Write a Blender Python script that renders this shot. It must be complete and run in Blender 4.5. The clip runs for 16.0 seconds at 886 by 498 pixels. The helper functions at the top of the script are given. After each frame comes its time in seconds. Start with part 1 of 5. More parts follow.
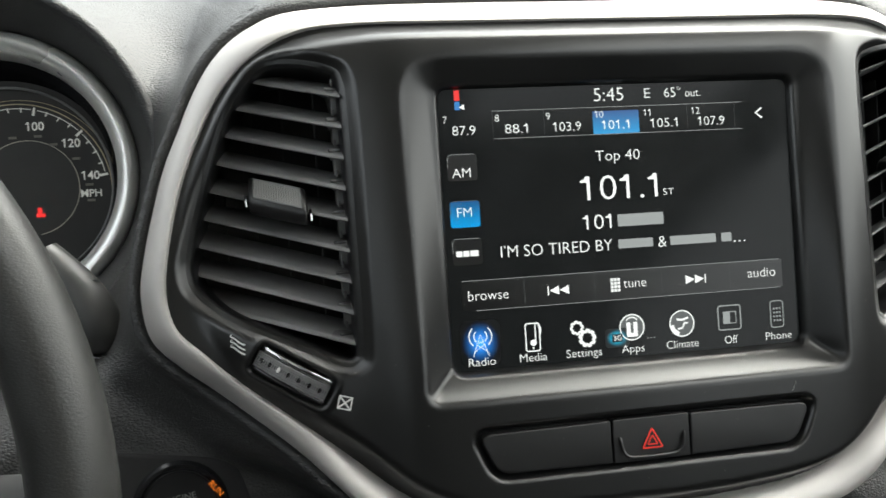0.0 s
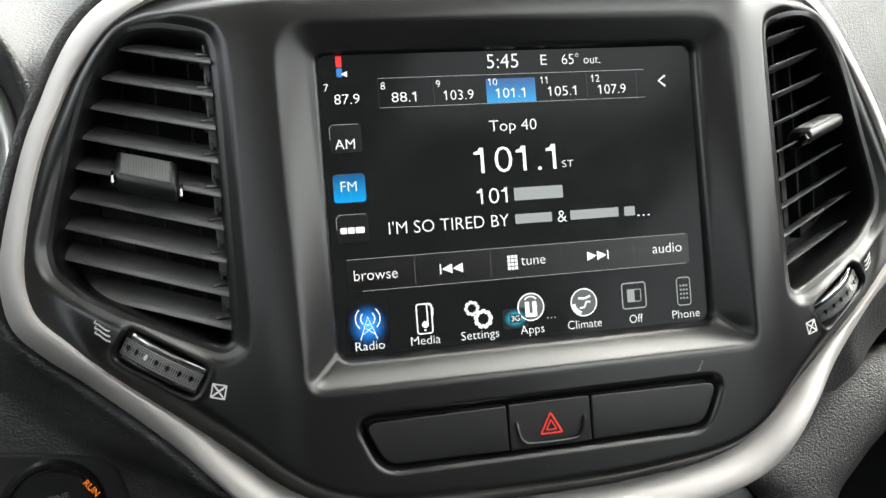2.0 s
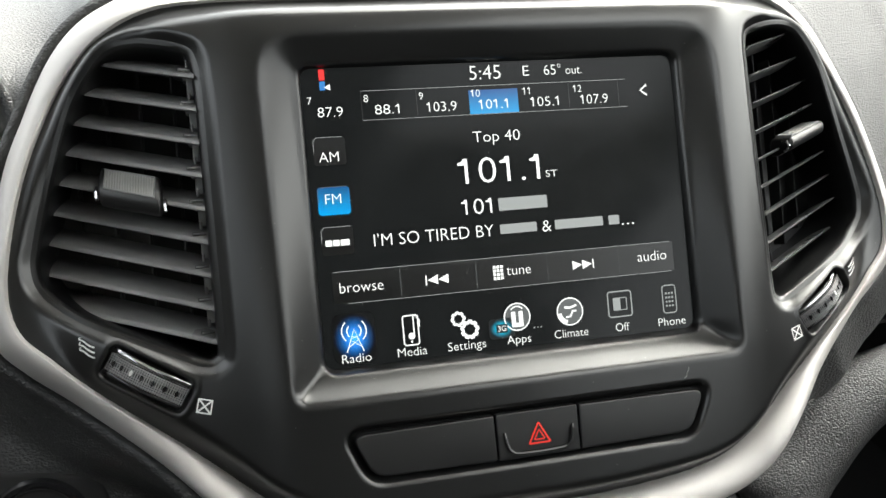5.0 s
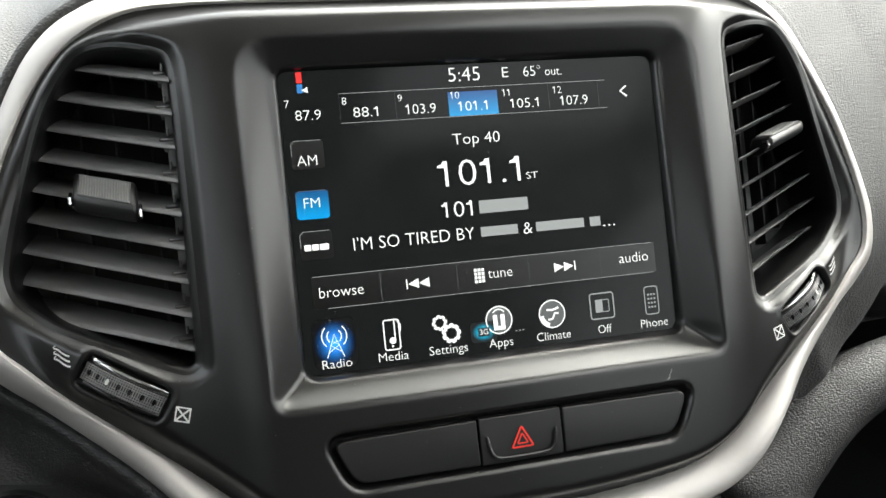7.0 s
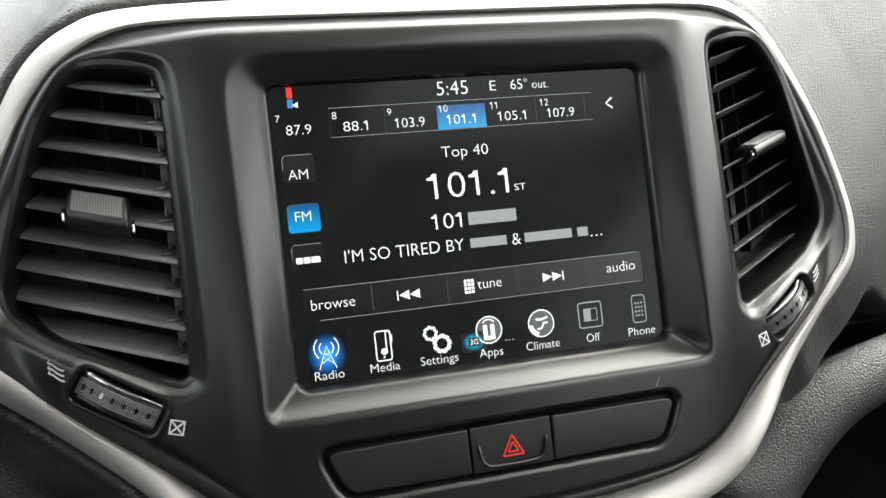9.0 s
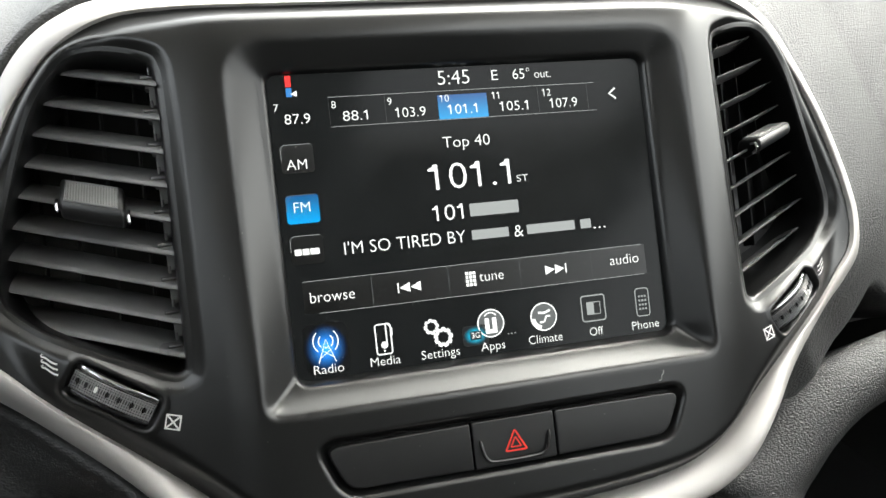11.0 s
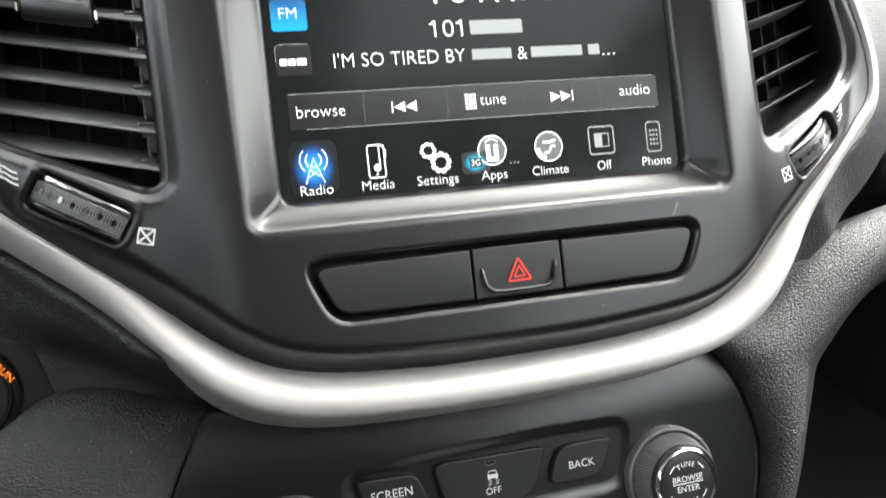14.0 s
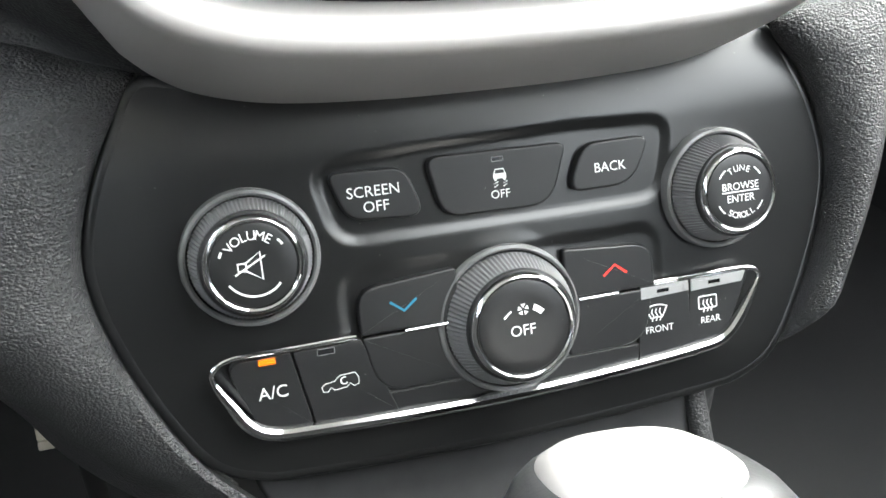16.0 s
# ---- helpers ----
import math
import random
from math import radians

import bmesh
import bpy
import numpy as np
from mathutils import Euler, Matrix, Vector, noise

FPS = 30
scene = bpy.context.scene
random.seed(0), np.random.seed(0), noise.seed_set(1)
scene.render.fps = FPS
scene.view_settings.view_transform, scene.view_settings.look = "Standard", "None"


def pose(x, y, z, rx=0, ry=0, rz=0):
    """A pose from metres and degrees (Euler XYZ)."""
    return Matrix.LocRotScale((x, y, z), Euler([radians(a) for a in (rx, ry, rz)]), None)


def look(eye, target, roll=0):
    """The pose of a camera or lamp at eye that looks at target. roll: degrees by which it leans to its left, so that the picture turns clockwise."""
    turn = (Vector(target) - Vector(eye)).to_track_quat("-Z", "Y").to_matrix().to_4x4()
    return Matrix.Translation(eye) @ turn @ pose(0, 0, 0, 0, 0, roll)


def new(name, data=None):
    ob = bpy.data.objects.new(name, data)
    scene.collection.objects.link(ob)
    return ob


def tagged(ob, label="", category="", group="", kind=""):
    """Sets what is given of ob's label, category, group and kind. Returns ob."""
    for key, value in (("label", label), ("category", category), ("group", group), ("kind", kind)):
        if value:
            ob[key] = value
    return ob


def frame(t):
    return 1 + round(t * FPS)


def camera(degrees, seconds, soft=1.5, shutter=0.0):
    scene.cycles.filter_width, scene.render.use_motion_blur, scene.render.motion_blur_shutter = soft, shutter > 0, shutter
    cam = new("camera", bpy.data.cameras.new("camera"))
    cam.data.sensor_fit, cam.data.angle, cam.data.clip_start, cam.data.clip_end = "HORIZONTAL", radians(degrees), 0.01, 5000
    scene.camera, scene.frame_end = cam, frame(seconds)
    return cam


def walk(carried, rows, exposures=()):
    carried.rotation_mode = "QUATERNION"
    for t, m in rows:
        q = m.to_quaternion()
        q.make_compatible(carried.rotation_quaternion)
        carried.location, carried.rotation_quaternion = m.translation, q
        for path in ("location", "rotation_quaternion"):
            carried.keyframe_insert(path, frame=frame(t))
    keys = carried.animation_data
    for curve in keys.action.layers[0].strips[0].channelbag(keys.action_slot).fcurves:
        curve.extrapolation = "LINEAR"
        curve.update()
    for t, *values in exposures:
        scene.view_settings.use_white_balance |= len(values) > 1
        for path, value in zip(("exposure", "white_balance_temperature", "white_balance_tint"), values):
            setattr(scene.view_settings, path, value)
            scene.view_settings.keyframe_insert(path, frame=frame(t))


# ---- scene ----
cam = camera(54.0, 16.0, shutter=0.22)
PATH = [
    (0, (-0.15569, -0.35458, 0.80015), (-0.08398, 0.00865, 0.64874), 0.52),
    (0.5, (-0.1353, -0.34973, 0.79195), (-0.05243, 0.01093, 0.6401), 0.69),
    (1, (-0.12942, -0.34504, 0.78494), (-0.04191, 0.01483, 0.63382), 0.78),
    (1.5, (-0.12567, -0.34451, 0.78494), (-0.03786, 0.0153, 0.63387), 0.80),
    (2, (-0.11903, -0.34394, 0.78138), (-0.03125, 0.01613, 0.63091), 0.73),
    (2.5, (-0.11914, -0.34609, 0.78304), (-0.03138, 0.01441, 0.63356), 0.60),
    (3, (-0.11758, -0.34624, 0.78156), (-0.0298, 0.0149, 0.63366), 0.41),
    (5.5, (-0.11726, -0.3451, 0.77915), (-0.0231, 0.01634, 0.63599), 0.07),
    (6, (-0.1171, -0.34395, 0.77846), (-0.02137, 0.01722, 0.63566), 0.02),
    (6.5, (-0.11546, -0.34424, 0.77766), (-0.01726, 0.01672, 0.63601), -0.02),
    (7, (-0.1149, -0.34323, 0.77817), (-0.01509, 0.01718, 0.63626), -0.08),
    (7.5, (-0.11558, -0.34441, 0.7793), (-0.01405, 0.01581, 0.63812), -0.14),
    (8, (-0.11683, -0.34524, 0.78065), (-0.01439, 0.0148, 0.63966), -0.28),
    (8.5, (-0.11336, -0.34719, 0.78228), (-0.00974, 0.01292, 0.64233), -0.43),
    (9, (-0.11631, -0.34651, 0.78312), (-0.01139, 0.01308, 0.6428), -0.31),
    (11.5, (-0.11909, -0.34077, 0.77612), (-0.00937, 0.01776, 0.63677), -0.03),
    (12, (-0.12211, -0.34071, 0.77773), (-0.00769, 0.01333, 0.63087), 0.70),
    (12.5, (-0.12164, -0.34162, 0.77909), (-0.00682, 0.01229, 0.63224), 0.73),
    (13, (-0.12096, -0.34027, 0.77798), (-0.00566, 0.01329, 0.63067), 0.78),
    (13.5, (-0.13125, -0.34148, 0.75277), (-0.01606, 0.01242, 0.60619), 0.77),
    (14, (-0.12241, -0.33646, 0.70649), (-0.00848, 0.01757, 0.55925), 0.39),
    (14.5, (-0.12144, -0.31839, 0.65503), (-0.00723, 0.03051, 0.4962), 0.67),
    (15, (-0.11775, -0.30867, 0.6278), (-0.00581, 0.02993, 0.44664), 0.77),
    (15.5, (-0.11395, -0.29761, 0.61179), (-0.00632, 0.0332, 0.41436), 0.76),
    (16, (-0.10587, -0.29471, 0.60888), (-0.00133, 0.02995, 0.39991), 0.77),
]
# stops, kelvin and tint of the picture
EXPOSURES = [(0.0, 3.6, 6600, 2), (0.6, 3.9, 6600, 3), (5.5, 3.87, 6650, 3), (9.0, 3.8, 6650, 3), (11.5, 4.02, 6650, 3), (13.2, 3.98, 6600, 3), (14.2, 4.75, 6500, 3), (16.0, 5.31, 6350, 3)]
walk(cam, [(t, look(eye, target, roll)) for t, eye, target, roll in PATH], EXPOSURES)

# ---- light ----
world = bpy.data.worlds.new("sky")
scene.world = world
world.use_nodes = True
wn = world.node_tree.nodes
sky = wn.new("ShaderNodeTexSky")
sky.sky_type = "NISHITA"
sky.sun_disc = False
sky.sun_elevation = radians(56)
sky.sun_rotation = radians(67)
sky.air_density, sky.dust_density, sky.ozone_density = 0.6, 9.0, 0.3
wn["Background"].inputs["Strength"].default_value = 0.15
# thin cloud: the sky is paler and more even than a clear one
pale, even = wn.new("ShaderNodeHueSaturation"), wn.new("ShaderNodeGamma")
pale.inputs["Saturation"].default_value, even.inputs["Gamma"].default_value = 0.35, 0.7
world.node_tree.links.new(sky.outputs["Color"], pale.inputs["Color"])
world.node_tree.links.new(pale.outputs["Color"], even.inputs["Color"])
world.node_tree.links.new(even.outputs["Color"], wn["Background"].inputs["Color"])
SUN_FROM = (0.43, 0.18, 0.7)
sun = new("sun", bpy.data.lights.new("sun", "SUN"))
sun.data.energy, sun.data.angle, sun.data.color = 0.1, radians(60), (1.0, 0.99, 0.98)
sun.matrix_world = look(SUN_FROM, (0, 0, 0))

# ---- frame of the centre stack: x right, y into the dash, z up along the screen, in millimetres ----
RECLINE, HEIGHT = 22.0, 0.66
STACK = pose(0, 0, HEIGHT, -RECLINE)
ORIGIN = {}


def thing(name, at, label, category, group="", kind=""):
    ob = new(name)
    ob.empty_display_size = 0.01
    ob.matrix_basis = STACK @ Matrix.Translation(Vector(at) / 1000)
    ORIGIN[ob] = Vector(at)
    return tagged(ob, label, category, group, kind)


def finish(bm, smooth_angle=35):
    bmesh.ops.recalc_face_normals(bm, faces=bm.faces)
    lim = radians(smooth_angle)
    for f in bm.faces:
        f.smooth = True
    for e in bm.edges:
        e.smooth = len(e.link_faces) == 2 and e.calc_face_angle(0) < lim


def part(name, bm, material, parent, label="", smooth_angle=35):
    """One mesh, given in stack millimetres, under a thing or a part."""
    o = ORIGIN[parent]
    finish(bm, smooth_angle)
    bm.transform(Matrix.Scale(0.001, 4) @ Matrix.Translation(-o))
    me = bpy.data.meshes.new(name)
    bm.to_mesh(me)
    bm.free()
    me.materials.append(material)
    ob = new(name, me)
    ob.parent = parent
    ORIGIN[ob] = o
    if label:
        ob["label"] = label
    return ob


def solo(name, bm, material, at, label, category, group="", kind="", smooth_angle=35):
    """A thing that is one mesh."""
    finish(bm, smooth_angle)
    bm.transform(Matrix.Scale(0.001, 4) @ Matrix.Translation(-Vector(at)))
    me = bpy.data.meshes.new(name)
    bm.to_mesh(me)
    bm.free()
    me.materials.append(material)
    ob = new(name, me)
    ob.matrix_basis = STACK @ Matrix.Translation(Vector(at) / 1000)
    ORIGIN[ob] = Vector(at)
    return tagged(ob, label, category, group, kind)


# ---- shapes ----
def spline(pts, per, closed=False):
    """Catmull-Rom through the points, per steps between two."""
    pts = np.array(pts, float)
    n = len(pts)
    out = []
    for i in range(n if closed else n - 1):
        a, b, c, d = (pts[(i + k) % n] if closed else pts[min(max(i + k, 0), n - 1)] for k in (-1, 0, 1, 2))
        for s in np.linspace(0, 1, per, endpoint=False):
            out.append(0.5 * (2 * b + (c - a) * s + (2 * a - 5 * b + 4 * c - d) * s**2 + (3 * b - a - 3 * c + d) * s**3))
    if not closed:
        out.append(pts[-1])
    return np.array(out)


def mirrored(half):
    """A closed outline from its right half, given from the top middle to the bottom middle."""
    half = np.array(half, float)
    flip = half[::-1].copy()
    flip[:, 0] *= -1
    return np.concatenate([half, flip[1:-1]])


def loft(rings, closed=True, cap_first=False, cap_last=False):
    bm = bmesh.new()
    vs = [[bm.verts.new(p) for p in ring] for ring in rings]
    n = len(vs[0])
    for a, b in zip(vs, vs[1:]):
        for i in range(n if closed else n - 1):
            j = (i + 1) % n
            bm.faces.new((a[i], a[j], b[j], b[i]))
    if cap_first:
        bm.faces.new(vs[0][::-1])
    if cap_last:
        bm.faces.new(vs[-1])
    return bm


def join(*bms):
    out = bms[0]
    for b in bms[1:]:
        me = bpy.data.meshes.new("joining")
        b.to_mesh(me)
        b.free()
        out.from_mesh(me)
        bpy.data.meshes.remove(me)
    return out


def inset(poly, d):
    """The outline (x, z), anticlockwise or clockwise, moved inwards by d."""
    p = np.array(poly, float)
    a, b = np.roll(p, 1, 0), np.roll(p, -1, 0)
    t1, t2 = p - a, b - p
    t1 /= np.linalg.norm(t1, axis=1)[:, None] + 1e-9
    t2 /= np.linalg.norm(t2, axis=1)[:, None] + 1e-9
    area = np.sum(p[:, 0] * b[:, 1] - b[:, 0] * p[:, 1])
    s = 1 if area > 0 else -1
    n = np.stack([-(t1 + t2)[:, 1], (t1 + t2)[:, 0]], 1) * s
    n /= np.linalg.norm(n, axis=1)[:, None] + 1e-9
    return p + n * d


def round_poly(corners, r, steps=6):
    """A polygon with its corners rounded; r one radius or one each."""
    c = np.array(corners, float)
    n = len(c)
    rs = [r] * n if np.isscalar(r) else r
    out = []
    for i in range(n):
        p, a, b = c[i], c[i - 1], c[(i + 1) % n]
        u, v = (a - p) / np.linalg.norm(a - p), (b - p) / np.linalg.norm(b - p)
        half = math.acos(max(-1, min(1, float(u @ v)))) / 2
        d = min(rs[i] / math.tan(half), 0.49 * np.linalg.norm(a - p), 0.49 * np.linalg.norm(b - p))
        s, e = p + u * d, p + v * d
        for k in np.linspace(0, 1, steps + 1):
            out.append((1 - k) ** 2 * s + 2 * k * (1 - k) * p + k**2 * e)
    return np.array(out)


def box2(x0, z0, x1, z1, r, steps=6):
    return round_poly([(x0, z0), (x1, z0), (x1, z1), (x0, z1)], r, steps)


def at_y(poly, y):
    if callable(y):
        return [(p[0], y(p[0], p[1]), p[1]) for p in poly]
    return [(p[0], y, p[1]) for p in poly]


def shift_y(y, d):
    return (lambda x, z: y(x, z) + d) if callable(y) else y + d


def plate(poly, front, back, bevel=0.6, dome=0.0):
    """A slab with its face at y = front (a number or a function of x and z), rounded at the rim."""
    rings = [at_y(poly, shift_y(front, back - front) if not callable(front) else shift_y(front, back)), at_y(poly, shift_y(front, bevel))]
    for k in (0.4, 0.75, 1.0):
        rings.append(at_y(inset(poly, bevel * (1 - math.cos(k * math.pi / 2))), shift_y(front, bevel * (1 - math.sin(k * math.pi / 2)))))
    if not dome:
        rings.append(at_y(inset(poly, bevel + 0.25), front))
    if dome:
        for d, h in ((2.0, 0.5), (4.0, 1.0)):
            rings.append(at_y(inset(poly, bevel + d), shift_y(front, -dome * h)))
    return loft(rings, cap_first=True, cap_last=True)


def tube(path, r, sides=10, closed=False, flat=1.0):
    """A bar along a path of (x, y, z); flat squeezes it in depth."""
    p = np.array(path, float)
    rings = []
    n = len(p)
    for i in range(n):
        a, b = (p[i - 1], p[(i + 1) % n]) if closed else (p[max(i - 1, 0)], p[min(i + 1, n - 1)])
        t = Vector(b - a).normalized()
        u = t.cross(Vector((0, 1, 0)))
        u = u.normalized() if u.length > 1e-4 else Vector((1, 0, 0))
        w = u.cross(t)
        rr = r if np.isscalar(r) else r[i]
        rings.append([tuple(Vector(p[i]) + u * rr * math.cos(k) + w * rr * flat * math.sin(k)) for k in np.linspace(0, 2 * math.pi, sides, endpoint=False)])
    if closed:
        rings.append(rings[0])
        bm = loft(rings)
        bmesh.ops.remove_doubles(bm, verts=bm.verts, dist=1e-4)
        return bm
    return loft(rings, cap_first=True, cap_last=True)


def lathe(profile, cx, cz, steps=64, wobble=None):
    """Turned about an axis that stands out of the stack: rows of radius and y, from the back to the face."""
    rings = []
    for r, y in profile:
        ring = []
        for k in range(steps):
            a = 2 * math.pi * k / steps
            rr = r + (wobble(k, r, y) if wobble else 0)
            ring.append((cx + rr * math.cos(a), y, cz + rr * math.sin(a)))
        rings.append(ring)
    return loft(rings, cap_last=True)


def flag_ones(bm):
    """Gives every plain upright stroke among the digits the slanting flag of a printed one."""
    seen, tall = set(), max(v.co.y for v in bm.verts)
    for start in list(bm.verts):
        if start in seen:
            continue
        island, todo = [], [start]
        seen.add(start)
        while todo:
            v = todo.pop()
            island.append(v.co)
            for e in v.link_edges:
                o = e.other_vert(v)
                if o not in seen:
                    seen.add(o)
                    todo.append(o)
        left, right = min(p.x for p in island), max(p.x for p in island)
        top, h = max(p.y for p in island), max(p.y for p in island) - min(p.y for p in island)
        if h > 0.7 * tall and right - left < 0.3 * h:
            bm.faces.new([bm.verts.new((left - a * h, top - b * h, 0)) for a, b in ((0, 0), (0.03, 0), (0.09, 0.11), (0.24, 0.17), (0.24, 0.26), (0, 0.26))])


def letters(text, size, x, y, z, align="CENTER", turn=0.0, bold=0.0, squeeze=1.0, thick=0.0, wide=0.0):
    """Writing that stands on the stack, its baseline at z, as a bmesh; wide: its length in millimetres."""
    cu = bpy.data.curves.new("letters", "FONT")
    cu.body, cu.size, cu.align_x, cu.offset, cu.extrude = text, size, align, bold, thick
    cu.resolution_u = 3
    ob = bpy.data.objects.new("letters", cu)
    me = bpy.data.meshes.new_from_object(ob)
    bm = bmesh.new()
    bm.from_mesh(me)
    bpy.data.objects.remove(ob)
    bpy.data.meshes.remove(me)
    bpy.data.curves.remove(cu)
    c, s = math.cos(radians(turn)), math.sin(radians(turn))
    if "1" in text and not text.strip("0123456789.:"):
        flag_ones(bm)
    if wide:
        xs = [v.co.x for v in bm.verts]
        squeeze = wide / (max(xs) - min(xs))
        lead = min(xs) * squeeze if align == "LEFT" else 0
        x -= lead
    for v in bm.verts:
        tx, ty, h = v.co.x * squeeze, v.co.y, v.co.z
        v.co = (x + c * tx - s * ty, y - h, z + s * tx + c * ty)
    return bm


def flat(poly, y):
    bm = bmesh.new()
    bm.faces.new([bm.verts.new(p) for p in at_y(poly, y)])
    return bm


def stroke(pts, w, y, closed=False):
    """A line of width w drawn on the stack through points (x, z)."""
    p = np.array(pts, float)
    n = len(p)
    left, right = [], []
    for i in range(n):
        a, b = (p[i - 1], p[(i + 1) % n]) if closed else (p[max(i - 1, 0)], p[min(i + 1, n - 1)])
        t = (b - a) / (np.linalg.norm(b - a) + 1e-9)
        q = np.array([-t[1], t[0]]) * w / 2
        left.append(p[i] + q), right.append(p[i] - q)
    if closed:
        left.append(left[0]), right.append(right[0])
    return loft([at_y(left, y), at_y(right, y)], closed=False)


def arc(cx, cz, r, a0, a1, n=16):
    return [(cx + r * math.cos(radians(a)), cz + r * math.sin(radians(a))) for a in np.linspace(a0, a1, n)]


# ---- materials ----
def material(name, color, rough=0.5, metal=0.0, coat=0.0, emit=None, strength=1.0):
    m = bpy.data.materials.new(name)
    m.use_nodes = True
    b = m.node_tree.nodes["Principled BSDF"]
    b.inputs["Base Color"].default_value = (*color, 1)
    b.inputs["Roughness"].default_value = rough
    b.inputs["Metallic"].default_value = metal
    b.inputs["Coat Weight"].default_value = coat
    b.inputs["Coat Roughness"].default_value = 0.08
    if emit:
        b.inputs["Emission Color"].default_value = (*emit, 1)
        b.inputs["Emission Strength"].default_value = strength
    return m


def worn(m, grain_mm=0.35, grain=0.06, patch_mm=30.0, color_var=0.25, rough_var=0.12, kind="noise", dust=0.0, dist=0.0002):
    """Fine relief, slow changes of colour and gloss, and specks of dust, at true size."""
    nt = m.node_tree
    nd, lk = nt.nodes, nt.links
    b = nd["Principled BSDF"]
    geo = nd.new("ShaderNodeNewGeometry")
    pos = geo.outputs["Position"]
    big = nd.new("ShaderNodeTexNoise")
    big.inputs["Scale"].default_value = 1000 / patch_mm
    big.inputs["Detail"].default_value = 4
    lk.new(pos, big.inputs["Vector"])
    col = b.inputs["Base Color"].default_value[:]
    ramp = nd.new("ShaderNodeMapRange")
    ramp.inputs["From Min"].default_value, ramp.inputs["From Max"].default_value = 0.3, 0.7
    ramp.inputs["To Min"].default_value, ramp.inputs["To Max"].default_value = 1 - color_var, 1 + color_var
    lk.new(big.outputs["Fac"], ramp.inputs["Value"])
    mul = nd.new("ShaderNodeVectorMath")
    mul.operation = "SCALE"
    mul.inputs[0].default_value = col[:3]
    lk.new(ramp.outputs["Result"], mul.inputs["Scale"])
    tint = mul.outputs["Vector"]
    if dust:
        sp = nd.new("ShaderNodeTexVoronoi")
        sp.inputs["Scale"].default_value = 1000 / 4.0
        lk.new(pos, sp.inputs["Vector"])
        lt = nd.new("ShaderNodeMath")
        lt.operation = "LESS_THAN"
        lt.inputs[1].default_value = 0.045
        lk.new(sp.outputs["Distance"], lt.inputs[0])
        gate = nd.new("ShaderNodeTexNoise")
        gate.inputs["Scale"].default_value = 1000 / 11.0
        lk.new(pos, gate.inputs["Vector"])
        gt = nd.new("ShaderNodeMath")
        gt.operation = "GREATER_THAN"
        gt.inputs[1].default_value = 0.56
        lk.new(gate.outputs["Fac"], gt.inputs[0])
        both = nd.new("ShaderNodeMath")
        both.operation = "MULTIPLY"
        lk.new(lt.outputs[0], both.inputs[0]), lk.new(gt.outputs[0], both.inputs[1])
        sc = nd.new("ShaderNodeMath")
        sc.operation = "MULTIPLY"
        sc.inputs[1].default_value = dust
        lk.new(both.outputs[0], sc.inputs[0])
        mix = nd.new("ShaderNodeMix")
        mix.data_type = "RGBA"
        lk.new(sc.outputs[0], mix.inputs["Factor"])
        lk.new(tint, mix.inputs["A"])
        mix.inputs["B"].default_value = (0.35, 0.34, 0.32, 1)
        tint = mix.outputs["Result"]
    lk.new(tint, b.inputs["Base Color"])
    rr = nd.new("ShaderNodeMapRange")
    r0 = b.inputs["Roughness"].default_value
    rr.inputs["From Min"].default_value, rr.inputs["From Max"].default_value = 0.3, 0.7
    rr.inputs["To Min"].default_value, rr.inputs["To Max"].default_value = max(0.03, r0 - rough_var), min(1, r0 + rough_var)
    lk.new(big.outputs["Fac"], rr.inputs["Value"])
    lk.new(rr.outputs["Result"], b.inputs["Roughness"])
    if grain:
        bump = nd.new("ShaderNodeBump")
        bump.inputs["Strength"].default_value = grain
        bump.inputs["Distance"].default_value = dist
        if kind == "leather":
            warp = nd.new("ShaderNodeTexNoise")
            warp.inputs["Scale"].default_value = 1000 / (grain_mm * 6)
            lk.new(pos, warp.inputs["Vector"])
            add = nd.new("ShaderNodeVectorMath")
            add.operation = "MULTIPLY_ADD"
            add.inputs[1].default_value = (0.0015,) * 3
            lk.new(warp.outputs["Color"], add.inputs[0]), lk.new(pos, add.inputs[2])
            squash = nd.new("ShaderNodeMapping")
            squash.inputs["Scale"].default_value = (0.75, 1.0, 1.1)
            lk.new(add.outputs["Vector"], squash.inputs["Vector"])
            cell = nd.new("ShaderNodeTexVoronoi")
            cell.feature = "F1"
            cell.inputs["Scale"].default_value = 1000 / grain_mm
            lk.new(squash.outputs["Vector"], cell.inputs["Vector"])
            fine = nd.new("ShaderNodeTexNoise")
            fine.inputs["Scale"].default_value = 1000 / (grain_mm * 0.6)
            lk.new(squash.outputs["Vector"], fine.inputs["Vector"])
            inv = nd.new("ShaderNodeMath")
            inv.operation = "MULTIPLY_ADD"
            inv.inputs[1].default_value = -1.0
            lk.new(cell.outputs["Distance"], inv.inputs[0]), lk.new(fine.outputs["Fac"], inv.inputs[2])
            lk.new(inv.outputs[0], bump.inputs["Height"])
        else:
            fine = nd.new("ShaderNodeTexNoise")
            fine.inputs["Scale"].default_value = 1000 / grain_mm
            fine.inputs["Detail"].default_value = 3
            lk.new(pos, fine.inputs["Vector"])
            lk.new(fine.outputs["Fac"], bump.inputs["Height"])
        lk.new(bump.outputs["Normal"], b.inputs["Normal"])
    return m


def mirrored_by(m, level):
    """Sets how strongly a surface mirrors."""
    m.node_tree.nodes["Principled BSDF"].inputs["Specular IOR Level"].default_value = level
    return m


